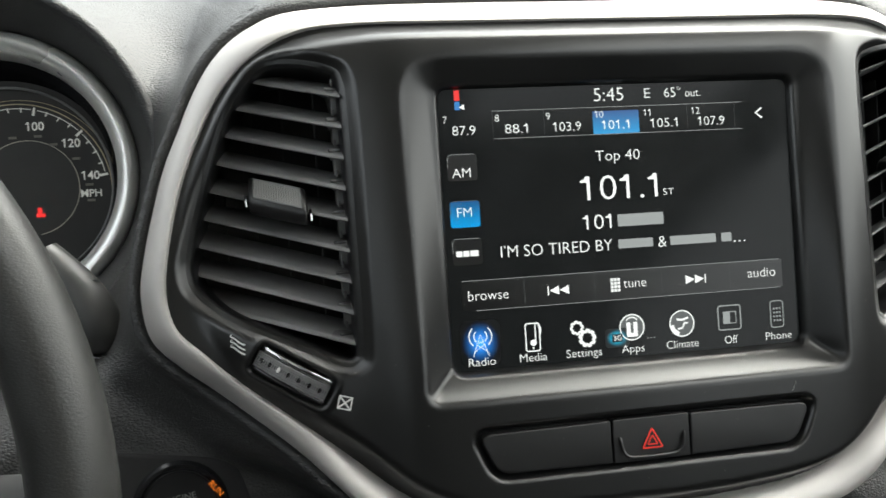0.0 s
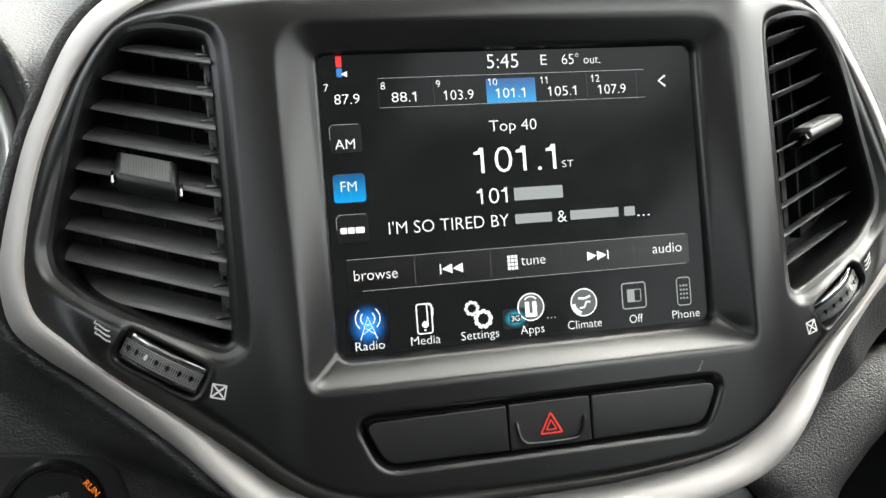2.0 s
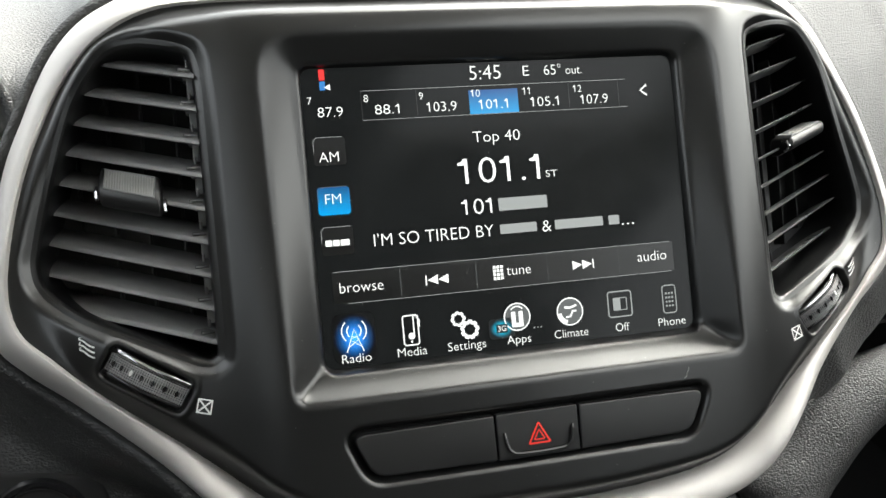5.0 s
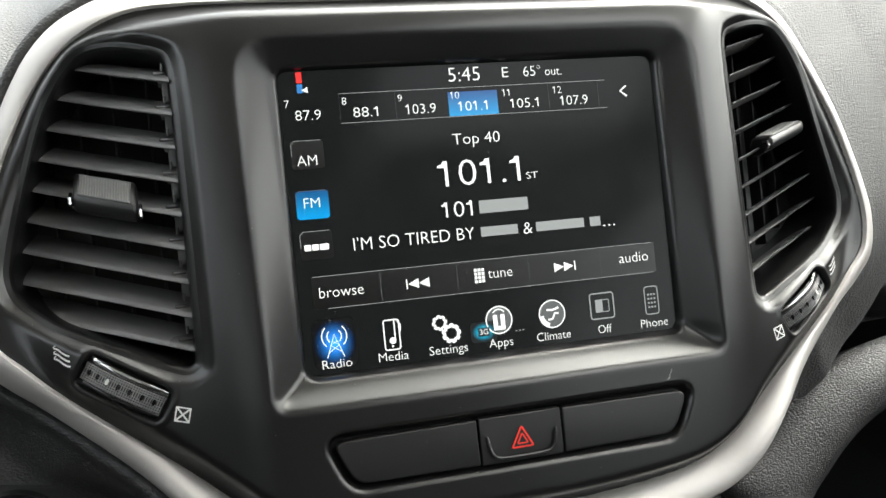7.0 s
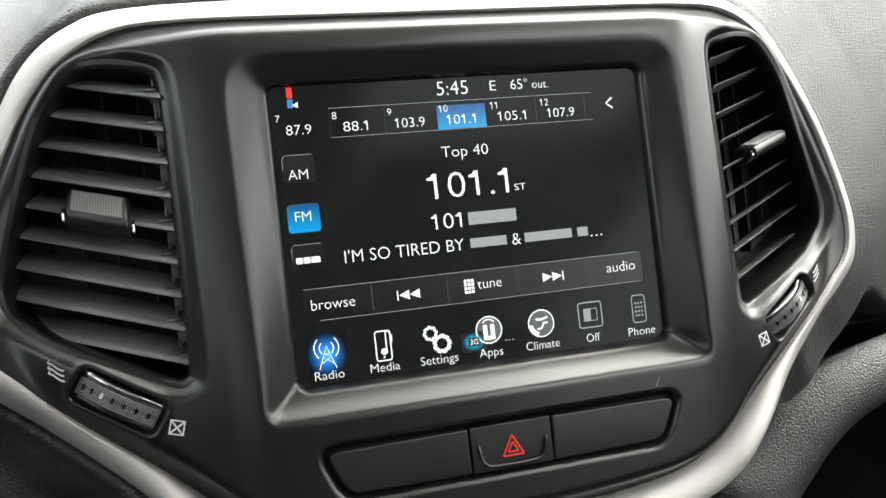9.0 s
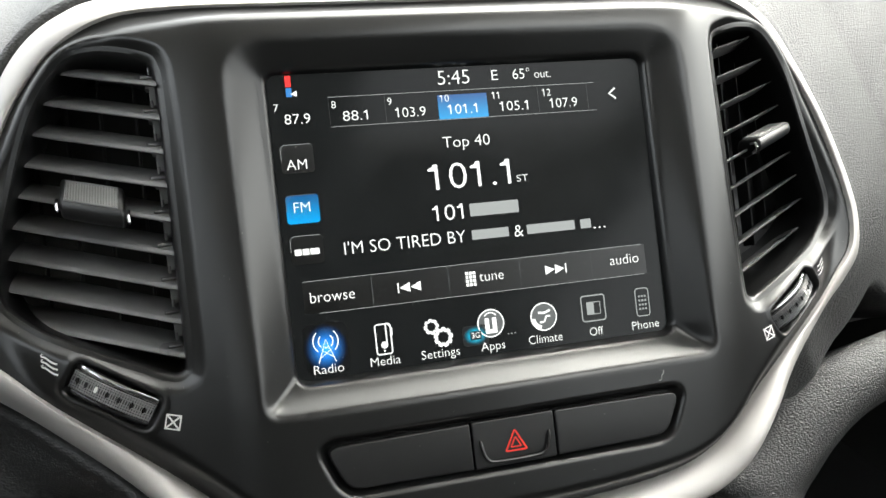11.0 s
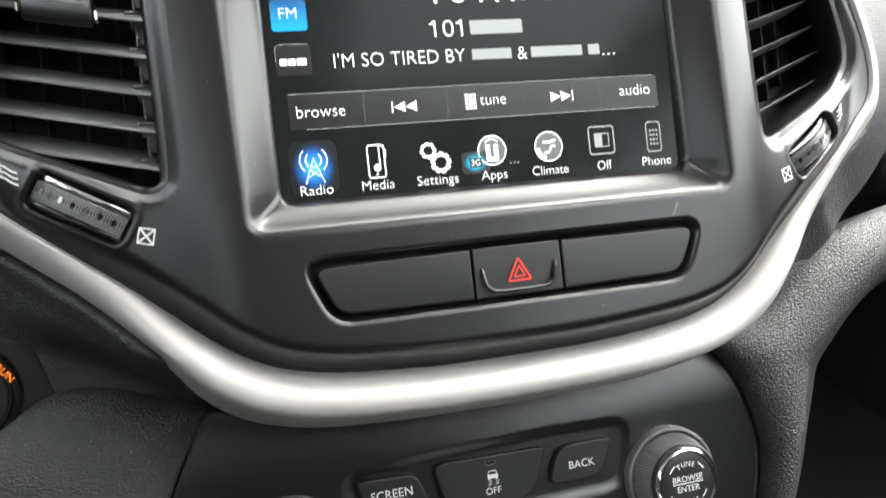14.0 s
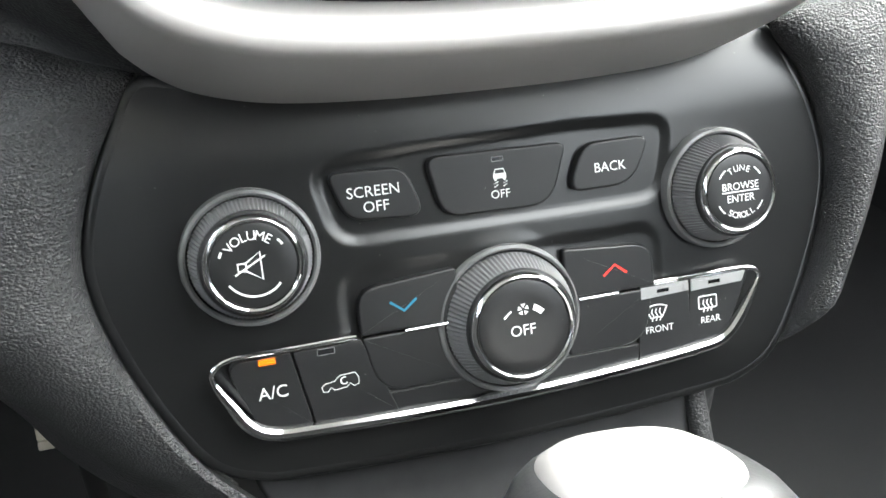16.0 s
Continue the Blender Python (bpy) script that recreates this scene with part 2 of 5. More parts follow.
BLACK = worn(mirrored_by(material("satin_black_plastic", (0.0062, 0.0063, 0.0064), 0.31), 0.58), 0.35, 0.03, 60, 0.1, 0.015, dust=0.5)
SLAT = worn(material("vent_black_plastic", (0.135, 0.135, 0.135), 0.3), 0.3, 0.1, 30, 0.12, 0.04, dust=0.5)
CAVITY = worn(material("duct_black_plastic", (0.03, 0.03, 0.031), 0.7), 0.5, 0.1, 12, 0.3, 0.1)
SILVER = worn(material("satin_silver_paint", (0.5, 0.48, 0.463), 0.54, 0.5), 0.2, 0.03, 60, 0.05, 0.05)
LEATHER = worn(material("grained_black_dash_skin", (0.036, 0.036, 0.0365), 0.35), 1.0, 0.9, 50, 0.2, 0.06, "leather", dist=0.0006)
SKIN = worn(material("fine_grained_dash_skin", (0.036, 0.036, 0.0362), 0.44), 1.3, 0.7, 60, 0.15, 0.05, "leather", dist=0.0006)
COLLAR = worn(material("satin_grey_plastic", (0.19, 0.19, 0.193), 0.32), 0.3, 0.05, 15, 0.15, 0.05)
RUBBER = worn(material("soft_black_rubber", (0.032, 0.032, 0.031), 0.5), 0.3, 0.1, 15, 0.3, 0.1)
BUTTON = worn(material("matt_black_button", (0.009, 0.009, 0.0094), 0.4), 0.25, 0.05, 25, 0.12, 0.02, dust=0.4)
GLOSS = worn(material("gloss_black_plastic", (0.012, 0.012, 0.013), 0.16), 0.6, 0.0, 15, 0.2, 0.05)
CHROME = worn(material("chrome", (0.56, 0.56, 0.565), 0.12, 1.0), 0.6, 0.0, 15, 0.05, 0.04)
CHROME_DARK = worn(material("satin_chrome", (0.5, 0.5, 0.5), 0.25, 1.0), 0.6, 0.0, 15, 0.05, 0.05)
PRINT = material("white_print", (0.75, 0.75, 0.73), 0.5)
PRINT_RED = material("red_print", (0.75, 0.04, 0.03), 0.45)
PRINT_BLUE = material("blue_print", (0.03, 0.2, 0.32), 0.45)
SCREEN_GLASS = worn(mirrored_by(material("dark_screen_glass", (0.006, 0.0065, 0.007), 0.14), 0.12), 0.4, 0.0, 25, 0.2, 0.05)
HEADLINER = worn(material("grey_headliner_cloth", (0.62, 0.61, 0.59), 0.9), 1.0, 0.3, 80, 0.06, 0.02)
UPHOLSTERY = worn(material("grey_cabin_upholstery", (0.03, 0.03, 0.0298), 0.85), 1.5, 0.3, 80, 0.15, 0.05)
SHELL = worn(material("dark_cabin_trim", (0.013, 0.013, 0.0135), 0.8), 1.5, 0.2, 80, 0.15, 0.05)


DIM = 0.11  # how bright the lit signs are beside the daylight


def glow(name, color, strength):
    return material(name, (0.0, 0.0, 0.0), 0.4, emit=color, strength=strength * DIM)


LIT_WHITE = glow("lit_white", (0.93, 0.94, 0.95), 0.85)
LIT_GREY = glow("lit_grey", (0.5, 0.52, 0.53), 0.5)
LIT_DIM = glow("lit_dim", (0.5, 0.53, 0.55), 0.16)
LIT_FAINT = glow("lit_faint", (0.5, 0.53, 0.55), 0.035)
LIT_BLUE = glow("lit_blue", (0.03, 0.2, 0.55), 0.8)
LIT_RED = glow("lit_red", (0.9, 0.03, 0.03), 0.8)
LIT_AMBER = glow("lit_amber", (1.0, 0.2, 0.003), 0.5)
LIT_ORANGE = glow("lit_orange", (0.9, 0.2, 0.02), 0.8)

# ---- outlines of the centre stack ----
# silver surround: outer and inner edge, right half from the top middle to the bottom middle
RIM_OUT = [(0, 112, 34), (70, 112, 34), (120, 111, 34), (150, 108, 34), (165, 102, 34), (176.5, 94, 34), (186, 83, 34), (194, 69, 34), (200.5, 54, 33), (207.5, 38, 33), (213.5, 18, 32), (218.5, -2, 31), (221, -20, 30), (217.5, -40, 29), (205, -53.5, 27), (188, -67, 25), (157, -91, 10), (139, -107.2, -1), (124, -123, -5), (112, -133, -5), (97, -140, -5), (74, -145, -5), (38, -147.5, -5), (0, -148, -5)]
RIM_IN = [(-3.6, 97.3, 12), (64.2, 97.3, 12), (107.8, 97.3, 12), (134.0, 95.9, 12), (148.1, 92.7, 12.8), (160.5, 86.9, 15.5), (171.4, 78.8, 19.2), (182, 65.5, 22), (189.5, 52, 22), (197, 35, 21), (203, 16, 20), (207.5, -6, 18), (208.5, -22, 17), (204.5, -36, 15.5), (193, -47.5, 13), (178, -61, 9.5), (148, -84, 4), (131, -98, 2.5), (115, -111.5, -0.5), (102, -120, -0.5), (89, -125.5, -0.5), (70, -129.2, -0.5), (36, -132, -0.5), (0, -132.6, -0.5)]
VENT = [(171, 72.5), (179.5, 60), (186, 45), (191, 30), (195.5, 15), (199, 1), (200.5, -10), (197, -21), (185, -31.5), (169, -40), (146, -50.5), (133, -56), (126.5, -54.5), (123.8, -48), (123.6, -20), (123.8, 20), (124.2, 55), (125.5, 71), (131, 77.5), (148, 82), (162, 80.5)]
OUTER = spline(mirrored([(p[0], p[1], p[2]) for p in RIM_OUT]), 6, True)
INNER = spline(mirrored([(p[0], p[1], p[2]) for p in RIM_IN]), 6, True)
VENT_R = spline(VENT, 5, True)
VENT_L = VENT_R * (-1, 1)
RECESS = round_poly([(-103.5, 77), (-99.5, -74), (100.5, -74), (104, 77)], [20, 7, 7, 20])
GLASS = box2(-85.8, -64, 86.6, 64.8, 6)
BANK = round_poly([(-81, -86.5), (-72, -107.5), (72, -107.5), (81, -86.5)], [5, 11, 11, 5])
WHEEL_TURN = -31.0
WHEEL_AT = (-156.0, -57.5)


def slot(cx, cz, length, width, r, turn):
    c, s = math.cos(radians(turn)), math.sin(radians(turn))
    p = box2(-length / 2, -width / 2, length / 2, width / 2, r)
    return np.stack([cx + c * p[:, 0] - s * p[:, 1], cz + s * p[:, 0] + c * p[:, 1]], 1)


SLOT_L = slot(*WHEEL_AT, 37.5, 15, 4.6, WHEEL_TURN)
SLOT_R = SLOT_L * (-1, 1)


def depth_inside(poly, x, z):
    """How far points lie inside a closed outline (negative: outside)."""
    p = np.array(poly)[:, :2]
    q = np.roll(p, -1, 0)
    best, odd = np.full(x.shape, 1e9), np.zeros(x.shape, bool)
    for a, b in zip(p, q):
        d = b - a
        t = np.clip(((x - a[0]) * d[0] + (z - a[1]) * d[1]) / (d @ d + 1e-12), 0, 1)
        best = np.minimum(best, (x - a[0] - t * d[0]) ** 2 + (z - a[1] - t * d[1]) ** 2)
        if a[1] != b[1]:
            odd ^= ((a[1] > z) != (b[1] > z)) & (x < a[0] + (z - a[1]) / (b[1] - a[1]) * d[0])
    return np.where(odd, 1, -1) * np.sqrt(best)


def nearest(poly, x, z):
    """Distance to the nearest point of a closed outline, and that point's number."""
    best, at = np.full(x.shape, 1e9), np.zeros(x.shape, int)
    for k, p in enumerate(np.array(poly)[:, :2]):
        r = (x - p[0]) ** 2 + (z - p[1]) ** 2
        at[r < best] = k
        best = np.minimum(best, r)
    return np.sqrt(best), at


def soften(y, reach, times):
    """Evens a grid of heights out."""
    for _ in range(times):
        for axis in (0, 1):
            pad = np.pad(y, [(reach, reach) if a == axis else (0, 0) for a in (0, 1)], mode="edge")
            y = sum(np.take(pad, range(k, k + y.shape[axis]), axis) for k in range(2 * reach + 1)) / (2 * reach + 1)
    return y


def step(v, a, b):
    t = np.clip((v - a) / (b - a), 0, 1)
    return t * t * (3 - 2 * t)


def face_y(x, z):
    """The depth of the black face of the stack, without its recesses."""
    x = np.abs(x)
    y = np.interp(x, [0, 80, 100, 112, 123, 134, 160, 178, 190, 200, 212], [-14, -13.5, -12.8, -10.5, -6, -3.2, 3, 10, 18, 21, 22])
    y = y + np.interp(z, [-132, -100, -70, -40, 0, 40, 60, 75, 85, 95, 102, 110], [-3, -3, -3, -2, 0, 2, 3, 4, 6, 12, 20, 28])
    return -np.log(np.exp(-y / 3) + np.exp(-26 / 3.0)) * 3


FACE_GRID = []


def face_at(x, z):
    """Depth of the finished face at one point."""
    xs, zs, y = FACE_GRID[0]
    i, j = np.clip((x - xs[0]) / (xs[1] - xs[0]), 0, len(xs) - 1.01), np.clip((z - zs[0]) / (zs[1] - zs[0]), 0, len(zs) - 1.01)
    a, b = int(i), int(j)
    u, v = i - a, j - b
    return (y[b, a] * (1 - u) + y[b, a + 1] * u) * (1 - v) + (y[b + 1, a] * (1 - u) + y[b + 1, a + 1] * u) * v


def stack_face():
    xs, zs = np.arange(-214, 214.1, 1.0), np.arange(-135, 106.1, 1.0)
    x, z = np.meshgrid(xs, zs)
    y = face_y(x, z)
    y = soften(y, 4, 3)
    rim = depth_inside(INNER[:, (0, 1)], x, z)
    edge = INNER[nearest(INNER, x, z)[1], 2]
    gap = np.minimum(-depth_inside(VENT_L, x, z), -depth_inside(VENT_R, x, z))
    w = 1 - step(rim, 0, np.clip(rim + gap, 3, 11))
    y = y * (1 - w) + (soften(edge, 3, 3) + 2.2) * w
    # screen recess: a sloped frame, then a drop behind the glass
    d = depth_inside(RECESS, x, z)
    floor = -3.5 + 0 * x
    f = np.clip(d / np.interp(z, [-74, -60, 60, 77], [9.5, 14, 15, 11.5]), 0, 1)
    y = soften(y * (1 - f) + floor * f, 1, 2)
    g = depth_inside(GLASS, x, z)
    y = y + 9 * step(g, -0.5, 3)
    # vents: soft rim round the duct
    holes = []
    for poly in (VENT_L, VENT_R):
        v = depth_inside(poly, x, z)
        y = y + 4.5 * step(v, -np.clip((rim + gap) * 0.6, 1.2, 4), 3)
        holes.append(v > 2.6)
    # switch bank and thumbwheel slots
    k = depth_inside(BANK, x, z)
    y = y + 5.0 * step(k, -2.5, 1.0)
    for poly in (SLOT_L, SLOT_R):
        v = depth_inside(poly, x, z)
        y = y + 7 * step(v, -0.5, 2.5) - 0.8 * step(v, -3, -1) * (1 - step(v, -1, 0.5))
    y = y + 3.5 * np.maximum(0, -rim)
    keep = (rim > -1.5) & ~holes[0] & ~holes[1]
    FACE_GRID.append((xs, zs, y))
    index = -np.ones(x.shape, int)
    index[keep] = np.arange(keep.sum())
    verts = np.stack([x[keep], y[keep], z[keep]], 1)
    a, b, c, e = index[:-1, :-1], index[:-1, 1:], index[1:, 1:], index[1:, :-1]
    ok = (a >= 0) & (b >= 0) & (c >= 0) & (e >= 0)
    faces = np.stack([a[ok], b[ok], c[ok], e[ok]], 1)
    me = bpy.data.meshes.new("face_panel")
    me.from_pydata((verts / 1000).tolist(), [], faces.tolist())
    me.polygons.foreach_set("use_smooth", [True] * len(me.polygons))
    return me


stack = thing("centre_stack", (0, 0, 0), "satin black plastic centre stack with silver surround", "dashboard panel", kind="structure")
me = stack_face()
me.materials.append(BLACK)
ob = new("face_panel", me)
ob.parent = stack
ob["label"] = "satin black moulded face panel"


for side in (-1, 1):
    ring = VENT_R * (side, 1)
    rows = []
    for d, deep in ((0.1, 0.5), (0.8, 0.0), (1.8, -0.15), (2.8, -0.1), (3.5, 0.9), (4.0, 4), (4.5, 20), (5, 62)):
        p = inset(ring, d)
        if deep > 30:
            rows.append([(q[0], 60, q[1]) for q in p])
        else:
            rows.append([(q[0], face_at(*q) + deep, q[1]) for q in p])
    duct = part("duct", loft(rows, cap_last=True), BLACK, stack, "dark air duct")


def surround():
    o, i = OUTER, INNER
    n = np.roll(o[:, :2], -1, 0) - np.roll(o[:, :2], 1, 0)
    n = np.stack([n[:, 1], -n[:, 0]], 1)
    n /= np.linalg.norm(n, axis=1)[:, None]
    n *= np.sign(np.sum(n * (o[:, :2] - (0, -15)), 1))[:, None]
    under = np.clip(-n[:, 1] * 3 - 1.1, 0, 1) * step(np.abs(o[:, 0]), np.where(o[:, 0] < 0, 172, 136), 122)
    def ring(f, out, dy, drop=0.0, back=0.0):
        p = i + (o - i) * f
        q = np.stack([p[:, 0] + n[:, 0] * out, p[:, 2] + dy + back * under, p[:, 1] + n[:, 1] * out - drop * under], 1)
        return [tuple(v) for v in q]
    rings = [ring(0, -2.0, 6), ring(0, 0, 1.2), ring(0.04, 0, -0.3), ring(0.12, 0, -1.5), ring(0.3, 0, -2.9), ring(0.5, 0, -3.6), ring(0.7, 0, -3.3), ring(0.87, 0, -2.0), ring(0.96, 0, -0.2), ring(1, 0.2, 2.4, 0.3, 0.6), ring(1, 0.3, 5, 2.4, 4), ring(1, 0, 12, 6.9, 12), ring(1, -0.8, 20, 11.8, 24), ring(1, -1.5, 26, 14.2, 29), ring(1, -2.5, 27, 13.2, 30)]
    return loft(rings)


part("surround", surround(), SILVER, stack, "satin silver painted surround")

# ---- touchscreen ----
screen = thing("touchscreen", (0, 0, 0), "dark glass touchscreen showing a lit radio page", "screen")
part("glass", plate(box2(-90, -68, 91, 70, 4), 0.0, 4.0, 0.3), SCREEN_GLASS, screen, "dark glossy screen glass")
# the black of a lit page still lets a little backlight through
PAGE = worn(mirrored_by(material("lit_black_page", (0.006, 0.0065, 0.007), 0.14, emit=(0.9, 0.97, 1.0), strength=0.0006), 0.12), 0.4, 0.0, 25, 0.2, 0.05)
part("lit_page", plate(box2(-84.6, -63, 85.4, 64, 5), -0.06, 0.02, 0.02), PAGE, screen, "faintly glowing black page")

# ---- climate panel ----
CLIMATE_Y = 42.0
PANEL = spline(mirrored([(0, -150), (60, -149), (100, -146), (121, -144.5), (132, -163), (140.5, -182), (145, -201), (143.5, -219), (137, -240), (126.5, -263), (115, -280), (100, -288), (80, -290.5), (0, -292.5)]), 6, True)
climate = thing("climate_panel", (0, CLIMATE_Y, -215), "satin black climate and audio control panel", "control panel")
WELL = round_poly([(-67.5, -180), (-61.5, -206.5), (64, -206.5), (70, -177.5), (30, -176), (-30, -177.5)], [8, 12, 12, 8, 4, 4])
TEMPS = round_poly([(-61, -219), (61, -219), (61, -244), (-61, -244)], 8)


def panel_y(x, z):
    """The climate panel bulges a little and rolls back towards the top; its buttons sit in soft hollows."""
    y = CLIMATE_Y + 0.0003 * x**2 + 0.006 * np.maximum(0, z + 178) ** 2 + 0.004 * np.maximum(0, -270 - z) ** 2
    y = y + 1.6 * step(depth_inside(WELL, x, z), -3.0, 2.0)
    return y + 0.9 * step(depth_inside(TEMPS, x, z), -4, 1) - 0.9 * step(np.hypot(x + 3, z + 243.4), 34, 27)


def climate_face():
    x, z = np.meshgrid(np.arange(-148, 148.5, 1.0), np.arange(-295, -146, 1.0))
    y = panel_y(x, z)
    keep = depth_inside(PANEL, x, z) > 2.4
    index = -np.ones(x.shape, int)
    index[keep] = np.arange(keep.sum())
    a, b, c, e = index[:-1, :-1], index[:-1, 1:], index[1:, 1:], index[1:, :-1]
    ok = (a >= 0) & (b >= 0) & (c >= 0) & (e >= 0)
    me = bpy.data.meshes.new("panel_grid")
    me.from_pydata(np.stack([x[keep], y[keep], z[keep]], 1).tolist(), [], np.stack([a[ok], b[ok], c[ok], e[ok]], 1).tolist())
    rows = []
    for d, back in ((0, 8), (0, 1.6), (0.3, 0.7), (0.9, 0.15), (1.6, -0.03), (3.8, -0.03), (4.2, 0.2)):
        p = inset(PANEL, d)
        rows.append([(q[0], w + back, q[1]) for q, w in zip(p, panel_y(p[:, 0], p[:, 1]))])
    bm = loft(rows)
    bm.from_mesh(me)
    bpy.data.meshes.remove(me)
    return bm


part("panel", climate_face(), BLACK, climate)

# ---- dashboard skin ----
# how the skin leaves the surround, towards each side: rows of distance and depth
TOP = [(-3, 16), (1.2, 8), (3, 5), (7, 6), (12, 14), (22, 38), (50, 105), (110, 250), (240, 560)]
RIGHT = [(-3, 16), (1.2, 8), (3, 5), (7, 6), (14, 10), (35, 22), (80, 50), (170, 90), (420, 150)]
LOW = [(-3, 16), (1.2, 12), (3, 12), (7, 16), (14, 22), (30, 34), (55, 50), (120, 75), (300, 100)]


def along(profile, d):
    return np.interp(d, [p[0] for p in profile], [p[1] for p in profile])


DIAL = (-326.0, 52.0)  # middle of the instrument dial
LIP, LIP_Y = 101.0, 128.0  # radius and depth of the brow round it


def skin(x, z):
    """Depth of the soft skin round the surround, and the distance from the surround."""
    d, at = nearest(OUTER, x, z)
    d = d * np.where(depth_inside(OUTER, x, z) > 0, -1, 1)
    dx, dz = x - OUTER[at, 0], z - OUTER[at, 1]
    turn = np.degrees(np.arctan2(dz, dx))
    turn = np.where(turn < -90, turn + 360, turn)
    base = np.maximum(OUTER[at, 2], np.interp(OUTER[at, 1], [-90, -50], [22, 8]) * (x > 0) + OUTER[at, 2] * (x <= 0))
    up = step(turn, 40, 95)
    right = base + along(RIGHT, d) * (1 - up) + along(TOP, d) * up
    fold = np.interp(turn, [-35, 0], [34, 330])
    right = right + 150 * step(d, fold, fold + 18) * (turn < 0)
    # between surround and dial the skin climbs to the brow
    r = np.hypot(x - DIAL[0], z - DIAL[1])
    e = np.maximum(r - LIP, 0)
    w = step(d / (d + e + 1e-6), 0, 1)
    left = (base + 6) * (1 - w) + LIP_Y * w + 2.4 * np.minimum(d, e) * step(z, 40, 120)
    left = np.where(r < LIP, LIP_Y + (LIP - r) * 3.2, left)
    top = base + along(TOP, d)
    mix = step(turn, 95, 150) * (1 - step(x, -190, -120) * step(z, 100, 120))
    upper = np.where(turn < 95, right, top * (1 - mix) + left * mix)
    # below: a narrow strip with an edge, then a hollow
    wide = np.interp(-x, [116, 130, 153, 193, 260], [1, 4, 11, 24, 34])
    low = base + along(LOW, d)
    s = step(d, wide - 1, wide + 10)
    low = low * (1 - s) + 60 * s
    m = step(turn, 188, 215) * step(-z, 30, 60)
    return np.where(x < -60, upper * (1 - m) + low * m, upper), d, r


def dash():
    xs, zs = np.arange(-500, 700, 2.5), np.arange(-175, 360, 2.5)
    x, z = np.meshgrid(xs, zs)
    y, d, r = skin(x, z)
    soft = soften(y, 1, 2)
    f = step(d, 8, 16)
    y = soft * f + y * (1 - f)
    # towards its lower end on the driver's side the skin curls back behind the surround
    y = y + 40 * step(d, 10, 0) * step(z, -110, -126) * (x < 0)
    near_end = np.where(x < 0, np.interp(z, [-126, -106], [-4, 9.5]), 9.5)
    keep = (d > near_end) & (r > 100) & ((z > -114) | ((x < -104) & (z > -150 - 0.5 * np.maximum(0, -120 - x)))) & (y < 560)
    index = -np.ones(x.shape, int)
    index[keep] = np.arange(keep.sum())
    a, b, c, e = index[:-1, :-1], index[:-1, 1:], index[1:, 1:], index[1:, :-1]
    ok = (a >= 0) & (b >= 0) & (c >= 0) & (e >= 0)
    me = bpy.data.meshes.new("skin")
    me.from_pydata(np.stack([x[keep], y[keep], z[keep]], 1).tolist(), [], np.stack([a[ok], b[ok], c[ok], e[ok]], 1).tolist())
    # the rolled edge beside the surround
    o = OUTER
    n = np.roll(o[:, :2], -1, 0) - np.roll(o[:, :2], 1, 0)
    n = np.stack([n[:, 1], -n[:, 0]], 1)
    n /= np.linalg.norm(n, axis=1)[:, None]
    n *= np.sign(np.sum(n * (o[:, :2] - (0, -15)), 1))[:, None]
    part_of = [k for k in range(len(o)) if o[k, 1] > (-114 if o[k, 0] > 0 else -126)]
    split = max(range(len(part_of)), key=lambda k: (part_of[k] - part_of[k - 1]) % len(o))
    part_of = part_of[split:] + part_of[:split]
    p, m = o[part_of], n[part_of]
    rows = []
    # it thins out towards its lower end on the driver's side
    thin = np.where(p[:, 0] < 0, np.clip((p[:, 1] + 126) / 20, 0.06, 1), 1)[:, None]
    for out, dy in ((-3, 16), (0.3, 9), (1.2, 7), (2.2, 5.6), (3.5, 5), (6, 6), (9, None), (12, None), (13.5, None)):
        q = p[:, :2] + m * (out * thin if out > 0 else out)
        if dy is None:
            depth = skin(q[:, 0], q[:, 1])[0] + (0.8 if out > 13 else 0)
        else:
            near = np.maximum(p[:, 2], np.interp(p[:, 1], [-90, -50], [22, 8]) * (p[:, 0] > 0) + p[:, 2] * (p[:, 0] <= 0))
            depth = near + dy
        depth = depth + 40 * step(p[:, 1], -112, -126) * (p[:, 0] < 0)
        rows.append([(a[0], b, a[1]) for a, b in zip(q, depth)])
    bm = loft([[tuple(v) for v in row] for row in rows], closed=False)
    # the inner slope of the brow round the dial
    bows = [[(DIAL[0] + q * math.cos(a), y, DIAL[1] + q * math.sin(a)) for a in np.linspace(-1.6, 2.6, 90)] for q, y in ((84, 182), (90, 164), (96, 145), (99.5, 133.5), (101.5, 128.3), (104, 126.6), (106.5, 127.6), (107, 131))]
    bm = join(bm, loft(bows, closed=False))
    bm.from_mesh(me)
    bpy.data.meshes.remove(me)
    return bm


solo("dashboard", dash(), SKIN, (0, 100, 120), "black dashboard in grained soft skin", "dashboard", kind="structure", smooth_angle=80)


# ---- touchscreen page ----
def lit_gradient(name, low, high, axis=2):
    m = material(name, (0, 0, 0), 0.3, emit=(0, 0, 0), strength=DIM)
    nd, lk = m.node_tree.nodes, m.node_tree.links
    co = nd.new("ShaderNodeTexCoord")
    sp = nd.new("ShaderNodeSeparateXYZ")
    mx = nd.new("ShaderNodeMix")
    mx.data_type = "RGBA"
    lk.new(co.outputs["Generated"], sp.inputs[0])
    lk.new(sp.outputs[axis], mx.inputs["Factor"])
    mx.inputs["A"].default_value, mx.inputs["B"].default_value = (*low, 1), (*high, 1)
    lk.new(mx.outputs["Result"], nd["Principled BSDF"].inputs["Emission Color"])
    return m


